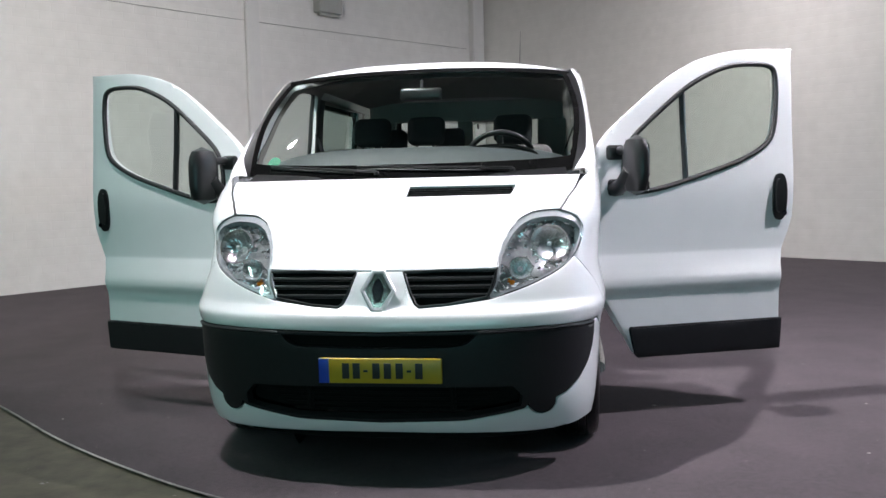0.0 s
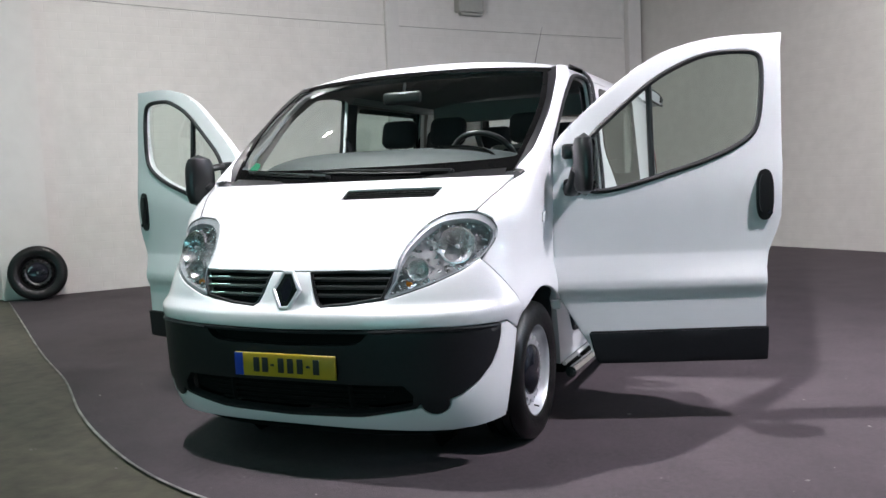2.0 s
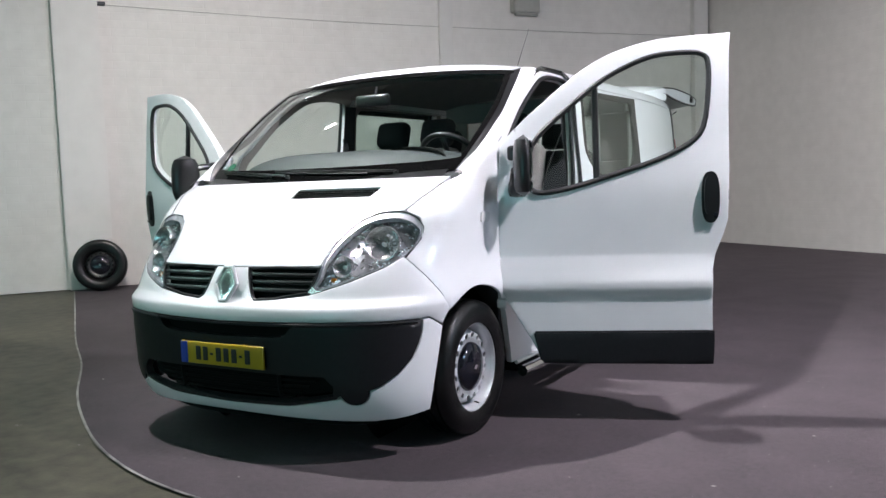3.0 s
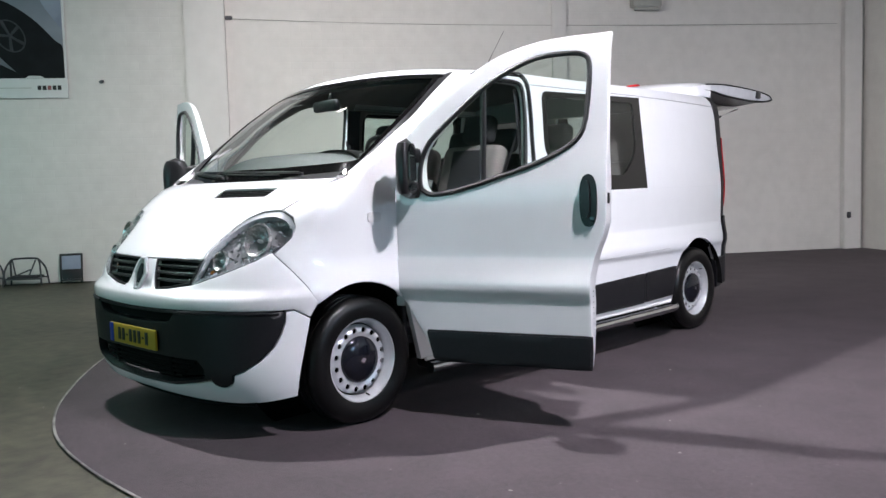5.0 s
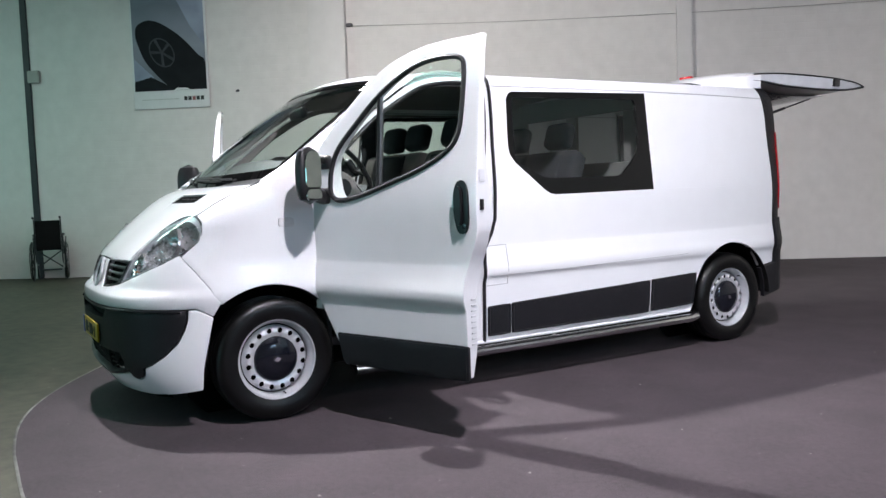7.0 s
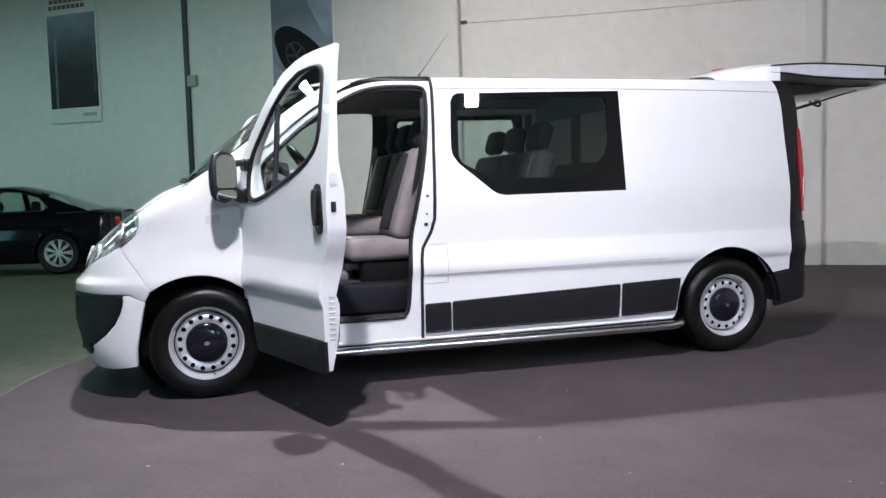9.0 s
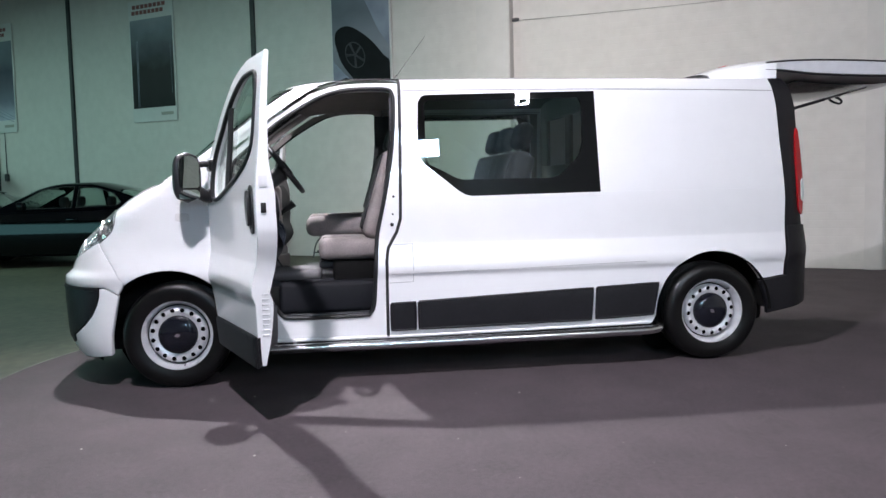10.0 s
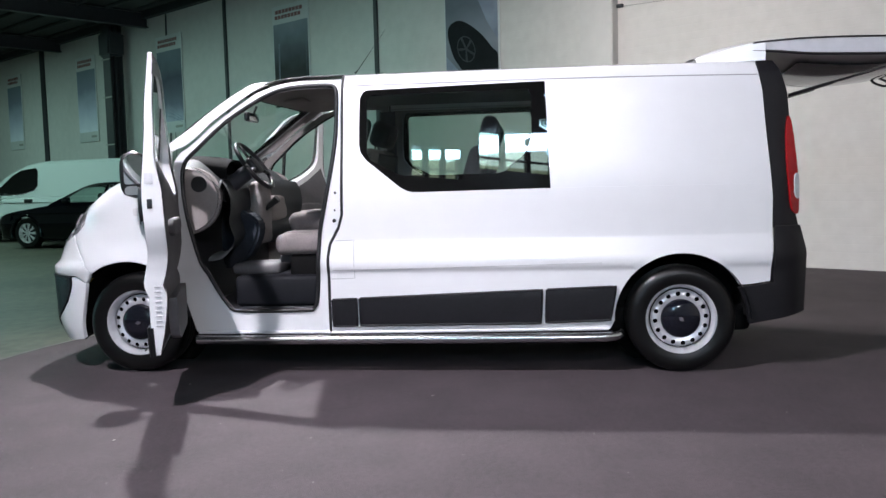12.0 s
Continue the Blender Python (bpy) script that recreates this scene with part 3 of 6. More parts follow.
for s, which in SIDES:
    panel = [(1.448, 1.868), (1.445, 1.60), (1.430, 1.0), (1.405, .92), (1.350, .82), (1.338, .74), (1.334, .262), (3.07, .272)] + REAR_ARCH[1:] + [(3.90, .53), (4.03, .546), (4.042, .77), (4.042, 1.06), (4.005, 1.46), (3.985, 1.70), (3.965, 1.80), (3.955, 1.868)]
    part("side_panel", patch(both(side(panel), s), [both(side(WINDOW), s)], flange=0.02, levels=STEPS), PAINT, van)
    frame_ring = [(1.444, 1.868), (1.441, 1.60), (1.426, 1.0), (1.401, .92), (1.345, .82), (1.333, .74), (1.33, .262), (.44, .262), (.40, .40), (.36, .54), (.33, .62), (.325, .95), (.33, 1.22), (.34, 1.36), (.375, 1.415), (.45, 1.465), (.64, 1.62), (.89, 1.788), (1.0, 1.833), (1.1, 1.862), (1.2, 1.868)]
    part("door_frame", patch(both(side(frame_ring), s), [both(side(APERTURE), s)], lift=-0.022, flange=0.03), PAINT, van)
    part("opening_trim", patch(both(side(frame_ring), s), [both(side(APERTURE), s)], lift=-0.056), TRIM, van)
    part("door_seal", seam(both(side(APERTURE), s), 0.013, -0.02, closed=True, seg=8), RUBBER, van, "black rubber door seal")
    part("body_gap", seam(both(side(frame_ring[:7]), s), 0.011, -0.005, seg=6), RUBBER, van, "dark gap behind the door")
    lining = [(1.47, 1.80), (1.47, .6), (2.76, .6), (2.76, 1.80)]
    part("side_lining", patch(both(side(lining), s), [both(side(WINDOW), s)], lift=-0.05, step=0.08), TRIM, van)
    part("pillar_trim", patch(both(side([(1.38, 1.80), (1.38, .45), (1.50, .45), (1.50, 1.80)]), s), lift=-0.075, step=0.08), DARK_TRIM, van)
    glass = part("side_window", patch(both(side(PANE), s), lift=0.0005, surf=side_glass), TINTED, van, "green tinted side window pane")
    glass.visible_shadow = False
    part("window_border", patch(both(side(WINDOW), s), [both(side(PANE), s)], lift=0.001, flange=0.02, surf=side_glass), FRIT, van, "glossy black window border")
    # Grey plastic strips, seams and creases low on the side.
    for ring in ([(1.352, .468), (1.352, .302), (1.503, .304), (1.503, .474)], [(1.527, .475), (1.527, .305), (2.648, .313), (2.66, .516)], [(2.690, .518), (2.682, .318), (3.070, .330), (3.105, .533)]):
        strip = part("side_cladding", patch(both(side(ring), s), lift=0.016, flange=0.018, edge=0.006), PLASTIC, van, "grained dark grey side strip")
        part("strip_edge", seam(both(side(ring), s), 0.009, 0.010, closed=True, seg=8), PLASTIC, strip)
    part("crease", seam(both(side([(1.36, .655), (2.2, .665), (3.02, .680)]), s), 0.0018, -0.0002), SEAM, van)
    part("crease", seam(both(side([(1.46, 1.800), (2.6, 1.800), (3.96, 1.787)]), s), 0.0035, -0.001), SEAM, van)
    part("crease", seam(both(side([(2.735, 1.137), (3.98, 1.134)]), s), 0.004, -0.0032), PAINT, van)
    if s > 0:
        part("fuel_flap", seam(side([(1.345, .838), (1.497, .842), (1.497, .604), (1.345, .600)]), 0.003, -0.001), SEAM, van, "fuel flap outline")
    part("sill_rail", seam(both(side([(.46, .262), (1.5, .258), (3.06, .272)]), s), 0.011, -0.006, seg=8), PAINT, van)
    # Rear corner, lamp and bumper.
    part("rear_pillar", patch(both(side([(3.962, 1.87), (3.972, 1.80), (3.992, 1.70), (4.012, 1.46), (4.05, 1.06), (4.05, .866), (4.218, .866), (4.195, .95), (4.165, 1.35), (4.135, 1.68), (4.10, 1.80), (4.06, 1.87)]), s), lift=0.004, flange=0.02), PLASTIC, van, "dark grey plastic rear corner")
    lamp_part = part("rear_lamp", patch(both(side(curved([(4.125, 1.515), (4.118, 1.28), (4.145, 1.03), (4.165, .965), (4.205, .955), (4.205, 1.1), (4.185, 1.3), (4.155, 1.50)])), s), step=0.03, lift=0.014, flange=0.02), RED, van, "tall red rear lamp")
    part("reversing_lamp", patch(both(side(curved([(4.170, 1.18), (4.168, 1.10), (4.178, 1.05), (4.203, 1.05), (4.197, 1.18)])), s), step=0.02, lift=0.019, flange=0.008), WHITE_LENS, lamp_part, "white reversing lamp")
    part("rear_bumper", patch(both(side([(3.835, .512), (4.045, .540), (4.055, .878), (4.215, .878), (4.268, .72), (4.272, .61), (4.256, .345), (3.90, .29), (3.885, .40)]), s), lift=0.018, flange=0.03), PLASTIC, van, "dark grey plastic rear bumper end")
    # Fender with the wheel opening.
    arch = arc(0.0, 0.325, 0.405, 128, 46, 12)
    fender = face([(.836, 1.024), (.815, 1.068), (.745, 1.098), (.782, 1.152), (.826, 1.213)]) + side([(-.005, 1.258), (.10, 1.30), (.22, 1.365), (.33, 1.425), (.327, 1.24), (.322, .95), (.322, .66)] + arch[::-1]) + side([(-.30, .735), (-.355, .815), (-.41, .893)]) + face([(.832, .968)])
    part("fender", patch(both(fender, s), flange=0.018, step=0.04, edge=0.004), PAINT, van)
    part("panel_gap", seam(both(face([(.745, 1.098), (.782, 1.152), (.826, 1.213)]) + side([(-.02, 1.25)]), s), 0.0022, -0.001), RUBBER, van)
    part("panel_gap", seam(both(side([(-.405, .892), (-.355, .815), (-.30, .735), (-.25, .648)]), s), 0.0016, -0.001), SEAM, van)
    part("side_repeater", patch(both(side(curved([(.068, 1.065), (.068, 1.03), (.085, 1.022), (.13, 1.022), (.147, 1.03), (.147, 1.062), (.13, 1.07), (.085, 1.07)], 3)), s), step=0.02, lift=0.008, flange=0.008), WHITE_LENS, van, "small white side indicator")
    # Wheel housings.
    for cy, r in ((0.0, 0.407), (3.498, 0.405)):
        rows = [[Vector((s * x, cy + r * math.cos(radians(a)), 0.325 + r * math.sin(radians(a)))) for a in range(0, 181, 6)] for x in (0.48, 0.918 if cy > 1 else 0.815)]
        part("wheel_housing", sheet(rows), MATT, van)
        part("wheel_housing", lathe([(0, 0), (r, 0)], 32, Matrix.Translation((s * 0.5, cy, 0.325)) @ pose(0, 0, 0, 0, 90, 0)), MATT, van)

# Bonnet, grilles and bumper run right across.
HOOD_SIDE = [(.487, .874), (.485, .909), (.500, .965), (.53, 1.02), (.565, 1.062), (.623, 1.092), (.737, 1.1), (.775, 1.152), (.818, 1.213), (.834, 1.246)]
hood = face([(0, .868), (.3, .869)] + HOOD_SIDE) + face([(.5, 1.246), (0, 1.246), (-.5, 1.246)]) + mirrored(face(HOOD_SIDE))[::-1] + face([(-.3, .869)])
VENT = face([(.05, 1.160), (.06, 1.206), (.545, 1.206), (.522, 1.163)])
bonnet = part("bonnet", patch(hood, [VENT], flange=0.02, edge=0.004), PAINT, van)
part("vent_well", patch(VENT, lift=-0.03), MATT, bonnet, "dark bonnet vent")
for k in range(5):
    z = 1.166 + 0.0085 * k
    part("vent_slat", seam(face([(.056, z), (.3, z), (.53, z)]), 0.0045, -0.008), MATT, bonnet)
HL_POINTS = [(.452, .752), (.470, .80), (.478, .828), (.484, .909), (.500, .968), (.53, 1.02), (.565, 1.060), (.623, 1.088), (.70, 1.096), (.745, 1.092), (.80, 1.070), (.829, 1.04), (.838, 1.015), (.831, .968), (.800, .908), (.744, .862), (.63, .808), (.53, .774)]
HL = curved(HL_POINTS, 3)
GRILLE = [(.100, .860), (.132, .775), (.152, .735), (.170, .724), (.284, .731), (.442, .757), (.462, .80), (.478, .862), (.28, .866)]
BAND_TOP = [(.795, .900), (.744, .857), (.63, .803), (.53, .769), (.45, .747), (.284, .725), (.168, .717), (.146, .732), (.124, .775), (.095, .862)]
BAND_SIDE = side([(-.372, .634), (-.29, .590), (-.254, .655), (-.304, .735), (-.359, .815), (-.412, .890)])
half = face([(0, .629), (.413, .637), (.643, .641), (.868, .634)]) + BAND_SIDE + face(BAND_TOP)
upper = half + face([(0, .862)]) + mirrored(half[1:])[::-1]
bumper = part("front_bumper", patch(upper, lift=0.003, flange=0.03, step=0.04, levels=(.655, .68, .69, .697, .705, .715, .725, .733, .745, .76), edge=0.004), PAINT, van, "white upper bumper with a raised grille centre")
BLACK_SIDE = [(.874, .627), (.872, .58), (.864, .528), (.846, .465), (.808, .404), (.752, .356), (.712, .340)]
FOG = [(.657 + .053 * math.cos(radians(a)), .332 + .055 * math.sin(radians(a))) for a in range(5, -190, -15)]
LIP_TOP = [(.585, .306), (.527, .294), (.348, .262), (0, .250)]
half = face([(.413, .630), (.643, .634)] + BLACK_SIDE + FOG + LIP_TOP)
SLOT = [(.405, .618), (.372, .585), (.345, .572), (.28, .566), (0, .560)]
slot = face(SLOT) + mirrored(face(SLOT[:-1]))[::-1] + face([(0, .613)])
LOWER = [(.54, .402), (.578, .36), (.572, .318), (.52, .306), (.35, .277), (0, .264)]
lower = face([(0, .406)] + LOWER) + mirrored(face(LOWER[:-1]))[::-1]
black = face([(0, .622)]) + half + mirrored(half[:-1])[::-1]
plastic = part("bumper_cover", patch(black, [slot, lower], lift=0.006, flange=0.035, step=0.04, edge=0.008), PLASTIC, bumper, "grained dark grey bumper cover")
part("air_dam", sheet([[Vector((x, -.60 + .20 * (abs(x) / .74) ** 3, z)) for x in np.linspace(-.66, .66, 17)] for z in (.15, .22)]), MATT, bumper)
for q in (1, -1):
    part("cover_edge", seam([(q * u, z) for u, z in face([(.415, .624), (.53, .628), (.643, .629), (.76, .628), (.864, .622)])], 0.009, 0.004, seg=8), PLASTIC, plastic)
part("slot_well", patch(slot, lift=-0.035), MATT, bumper)
part("grille_well", patch(lower, lift=-0.05), MATT, bumper)
for z in (.290, .318, .346, .374):
    w = 0.36 + (z - .28) * 1.4
    part("lower_grille_bar", seam(face([(-w, z), (0, z - .004), (w, z)]), 0.006, -0.03, seg=6), MATT, bumper)
for x in (-.30, .30):
    part("lower_grille_bar", seam(face([(x, .285), (x, .392)]), 0.014, -0.032, seg=6), MATT, bumper)
lip_half = face([(0, .244), (.348, .256), (.527, .288), (.580, .298)]) + face([(.657 + .059 * math.cos(radians(a)), .332 + .061 * math.sin(radians(a))) for a in range(205, 361, 15)]) + face([(.718, .335), (.754, .351), (.811, .400), (.849, .462), (.867, .525), (.875, .58), (.877, .626)]) + side([(-.368, .627), (-.29, .583), (-.315, .47), (-.345, .33), (-.350, .215)]) + face([(.80, .200), (.70, .190), (.41, .196)])
lip = lip_half + face([(0, .198)]) + mirrored(lip_half[1:])[::-1]
part("bumper_lip", patch(lip, lift=0.002, flange=0.03, step=0.04, edge=0.005), PAINT, bumper)
for s, which in SIDES:
    hl = both(face(HL), s)
    light = part("headlight", patch(hl, lift=-0.045, step=0.026), LAMP_BODY, van, "large clear headlight with silver reflector")
    rim = [(.5 + (x - .5) * .93 + .014, .90 + (z - .90) * .87) for x, z in HL]
    part("lamp_surround", patch(hl, [both(face(rim), s)], lift=-0.006, step=0.03, flange=0.03), LAMP_EDGE, light, "lamp border with the lens sheen in its pale grey")
    for x, z, r, deep in ((.700, .965, .078, .060), (.578, .872, .046, .045)):
        u, zz = both([fr(x, z)], s)[0]
        p = off_skin(skin, u, zz, -0.012)
        n = (off_skin(skin, u, zz, 0.1) - off_skin(skin, u, zz, 0)).normalized()
        n = (n + Vector((0, -1.2, 0))).normalized()
        mm = Matrix.Translation(p) @ n.to_track_quat("Z", "Y").to_matrix().to_4x4()
        prof = [(0.012, -deep * 0.6), (r * 0.45, -deep * 0.55), (r * 0.8, -deep * 0.25), (r, 0.004), (r * 1.05, 0.003), (r * 1.08, -0.012)]
        bowl = lathe(prof, 36, mm)
        for k, v in enumerate(bowl.verts):
            if k % 36 % 2 and k // 36 in (1, 2):
                v.co += n * 0.004
        part("reflector_bowl", bowl, REFLECTOR, light, "", 30)
        part("bulb", lathe([(0, -0.004), (0.007, -0.008), (0.009, -0.016), (0.008, -deep * 0.6)], 16, mm), STEEL, light)
    dice = random.Random(9)
    cuts = [(x, z) for x, z in ((dice.uniform(.47, .82), dice.uniform(.77, 1.07)) for _ in range(420)) if within(rim, np.array([x]), np.array([z]))[0] and math.hypot(x - .70, z - .965) > .07 and math.hypot(x - .578, z - .872) > .04]
    for x, z in cuts[:110]:
        u, zz = both([fr(x, z)], s)[0]
        part("lamp_facet", rounded((dice.uniform(.010, .026), .008, dice.uniform(.008, .016)), off_skin(skin, u, zz, -0.026), .003, 1, pose(0, 0, 0, dice.uniform(-30, 60), dice.uniform(-50, 50), dice.uniform(-40, 40))), CHROME, light)
    u, zz = both([fr(.545, .820)], s)[0]
    part("indicator_bulb", rounded((0.030, 0.012, 0.018), off_skin(skin, u, zz, -0.034), 0.006), AMBER, light, "amber indicator bulb")
    part("headlight_bezel", seam(hl, 0.0022, -0.002, closed=True, seg=6), RUBBER, light)
    lens = part("headlight_lens", patch(hl, lift=0.004, step=0.03, flange=0.012), LENS, light)
    lens.visible_shadow = False
    # Grille half with its bars.
    g = both(face(GRILLE), s)
    well = part("grille", patch(g, lift=-0.04, step=0.04), MATT, van, "black radiator grille half")
    part("grille_frame", seam(g, 0.007, -0.003, closed=True, seg=6), BLACK, well)
    for z, x0, x1 in ((.836, .112, .468), (.803, .122, .458), (.768, .134, .445)):
        part("grille_bar", seam(both(face([(x0, z), ((x0 + x1) / 2, z), (x1, z)]), s), 0.0085, -0.012, seg=8), BLACK, well)
        part("grille_bar_edge", seam(both(face([(x0, z + .006), ((x0 + x1) / 2, z + .006), (x1, z + .006)]), s), 0.0018, -0.006, seg=6), SATIN, well)
    part("fog_cover", patch(both(face([(.657 + .048 * math.cos(radians(a)), .332 + .050 * math.sin(radians(a))) for a in range(0, 360, 18)]), s), step=0.03, lift=-0.012), MATT, van, "round black fog lamp blank")
part("radiator", rounded((.96, .02, .15), (0, -.575, .80), .004, 1), MATT, van)
# Badge as a plain diamond.
tilt = Matrix.Translation((0, -.672, .785)) @ pose(0, 0, 0, 72, 0, 0)
shape = [(.022, -.080), (.066, 0), (.022, .080), (-.022, .080), (-.066, 0), (-.022, -.080)]
badge = part("badge", prism(shape, .016, m=tilt, bevel=.006), CHROME, van, "plain chrome diamond badge")
rim = [tilt @ Vector((x * .98, y * .98, .014)) for x, y in dense(shape, .02)]
part("badge_rim", tube(rim + rim[:1], .0095, 8, cap=False), STEEL, badge)
part("badge_slit", prism([(x * .42, y * .62) for x, y in shape], .003, m=tilt @ Matrix.Translation((0, 0, .0158))), GLOSS_BLACK, badge, "dark slit")
# Number plate with plain bars.
plate = part("number_plate", rounded((.505, .012, .103), (.012, -.749, .474), .005), YELLOW, van, "yellow number plate with dark bars")
part("plate_strip", rounded((.042, .003, .099), (-.218, -.7565, .474), .001), BLUE, plate)
for k, (x, w) in enumerate(((-.140, .030), (-.096, .030), (-.058, .018), (-.015, .030), (.032, .030), (.080, .030), (.120, .018), (.160, .030))):
    part("plate_bar", rounded((w, .003, .064 if w > .02 else .010), (x + .012, -.7565, .474), .001), INK, plate)

# Windscreen, pillars and roof.


def screen(x, v):
    q = abs(x) / 0.79
    bulge = 0.03 * math.sin(math.pi * min(max(v, 0), 1))
    return Vector((x, -0.10 + 0.74 * v + 0.155 * q ** 2.2 * (1 - 0.1 * v) - 0.6 * bulge, 1.25 + 0.59 * v + 0.02 * q ** 2 * (1 - 2.1 * v) + 0.8 * bulge))


def screen_edge(v):
    return 0.797 - 0.024 * v + 0.055 * math.sin(math.pi * min(max(v, 0), 1))


def screen_ring(inset, v0, v1, r=0.05):
    right = [(screen_edge(v0) - inset - r, v0)] + [(screen_edge(v0 + (v1 - v0) * k) - inset, v0 + (v1 - v0) * k) for k in (.06, .2, .35, .5, .65, .8, .94)] + [(screen_edge(v1) - inset - r, v1)]
    return curved([(0, v0 - 0.006)] + right + [(0, v1 + 0.008)] + [(-x, v) for x, v in right[::-1]], 4)


CLEAR = screen_ring(.024, .095, .955, .07)
ws = part("windscreen", patch(screen_ring(.0, 0.0, 1.0), surf=screen, step=0.06), GLASS, van, "wide curved windscreen")
ws.visible_shadow = False
part("windscreen_border", patch(screen_ring(-.004, -.005, 1.003), [CLEAR], surf=screen, step=0.05, lift=0.004, flange=0.008), FRIT, ws, "black windscreen border")
rows = [[off_skin(skin, *fr(x, 1.243), -0.004) for x in np.linspace(-.79, .79, 25)], [off_skin(skin, *fr(x, 1.246), -0.012).lerp(screen(x * .97, 0.0), 0.5) for x in np.linspace(-.79, .79, 25)], [screen(x * .97, 0.03) for x in np.linspace(-.79, .79, 25)]]
part("cowl", sheet(rows), BLACK, van, "black plastic cowl below the windscreen")
for a, b, c in (((-.12, .02), (-.40, .045), (-.68, .062)), ((.52, .015), (.15, .045), (-.22, .062))):
    pts = [off_skin(screen, *p, 0.022) for p in (a, b, c)]
    wiper = part("wiper", tube(smooth_line(pts, 6), [0.006] * 5 + [0.0045] * 8, 8), BLACK, van, "black windscreen wiper")
    part("wiper_blade", tube([off_skin(screen, c[0] + (a[0] - c[0]) * k * 0.8, c[1] + (a[1] - c[1]) * k * 0.8 - 0.005, 0.012) for k in (0, .25, .5, .75, 1)], 0.0045, 6), RUBBER, wiper)
    part("wiper_pivot", lathe([(0, .018), (.010, .016), (.014, 0)], 14, Matrix.Translation(screen(a[0], a[1]))), BLACK, wiper)
PILLAR = smooth_line([(*q, 0) for q in side([(-.005, 1.258), (.10, 1.30), (.22, 1.365), (.34, 1.430), (.45, 1.478), (.64, 1.632), (.89, 1.800), (1.0, 1.845)])], 5)
for s, which in SIDES:
    rows = []
    for k, q in enumerate(PILLAR):
        v = k / (len(PILLAR) - 1)
        b = skin(q.x, q.y)
        a = screen(screen_edge(v), v)
        b, a = (Vector((s * p.x, p.y, p.z)) for p in (b, a))
        mid = (a + b) / 2 + Vector((s * 0.016, -0.014, 0.012))
        rows.append([a, a.lerp(mid, .5) + Vector((s * .004, -.004, .003)), mid, mid.lerp(b, .5) + Vector((s * .006, -.002, .003)), b] if s > 0 else [b, mid.lerp(b, .5) + Vector((s * .006, -.002, .003)), mid, a.lerp(mid, .5) + Vector((s * .004, -.004, .003)), a])
    # Black next to the glass, white paint along the door opening.
    inner, outer = [], []
    for k, row in enumerate(rows):
        row = row if s > 0 else row[::-1]
        v = k / (len(rows) - 1)
        cut = 0.45 + 0.95 * min(1.0, v / 0.18)
        j = min(int(cut), 3)
        p = row[j].lerp(row[j + 1], cut - j)
        inner.append(row[:j + 1] + [p] * (4 - j))
        outer.append([p] * (j + 1) + row[j + 1:])
    within_cab = Vector((-s * .022, .018, -.012))
    bm = sheet([[row[2].lerp(p, .55) + within_cab for p in row] for row in rows])
    part("pillar_lining", bm, TRIM, van, "light taupe pillar lining")
    for name, strip, mat, text in (("windscreen_pillar", inner, BLACK, "black windscreen pillar"), ("pillar_frame", outer, PAINT, "")):
        bm = sheet(strip if s > 0 else [r[::-1] for r in strip])
        bmesh.ops.remove_doubles(bm, verts=bm.verts, dist=1e-5)
        part(name, bm, mat, van, text)
    gutter = [off_skin(skin, *q, 0.0) for q in dense(side([(.94, 1.828), (1.0, 1.848), (1.1, 1.868), (1.2, 1.874), (1.446, 1.874)]), .05, False)]
    part("roof_seal", tube([Vector((s * p.x, p.y, p.z)) for p in gutter], 0.005, 8), RUBBER, van)
roof_z = pchip((.78, .83, .90, 1.0, 1.2, 2.5, 3.95), (1.846, 1.878, 1.900, 1.915, 1.928, 1.934, 1.918))
edge_z = pchip((.78, 1.0, 1.2, 3.95), (1.825, 1.850, 1.868, 1.868))
edge_x = pchip((.78, 1.0, 1.2, 1.4), (.775, .808, .8135, .8135))
rows, liner = [], []
for y in [.78, .79, .81, .84, .88, .94, 1.0, 1.1, 1.2] + list(np.linspace(1.4, 3.955, 14)):
    ex = min(edge_x(y), half_width(edge_z(y))) * taper(y)
    shift = 0.142 * max(0.0, 1 - (y - .78) / .5)
    row = []
    for q in np.linspace(-1, 1, 33):
        row.append(Vector((q * ex, y - shift * (1 - abs(q) ** 2.2), edge_z(y) + (roof_z(y) - edge_z(y)) * (1 - abs(q) ** 2.8))))
    rows.append(row)
    if y < 2.8:
        liner.append([p * 1.0 + Vector((-p.x * .04, .05, -.045)) for p in row])
roof = part("roof", sheet(rows), PAINT, van)
part("headliner", sheet(liner), HEADLINER, van, "light grey headliner")
part("aerial", tube([(.50, 1.45, 1.925), (.50, 1.47, 1.945), (.50, 1.66, 2.20)], [.008, .0025, .0012], 8), RUBBER, roof, "thin black roof aerial")

# Raised tailgate.
gate_top = pchip((3.66, 3.75, 3.85, 4.0, 4.3, 4.9, 5.3, 5.44), (1.940, 1.968, 1.992, 2.010, 2.022, 2.010, 1.982, 1.966))
gate_under = pchip((3.66, 3.9, 4.05, 4.3, 4.8, 5.05, 5.3, 5.44), (1.932, 1.938, 1.93, 1.905, 1.890, 1.895, 1.92, 1.94))
gate_wide = pchip((3.66, 3.8, 4.0, 4.5, 5.2, 5.44), (.52, .70, .765, .77, .74, .68))
ys = np.linspace(3.66, 5.44, 26)
top = [[Vector((q * gate_wide(y), y, gate_top(y) - .03 * abs(q) ** 6 + .024 * (1 - q * q))) for q in np.linspace(-1, 1, 19)] for y in ys]
gate = part("tailgate", sheet(top), PAINT, van, "white tailgate raised level with the roof")
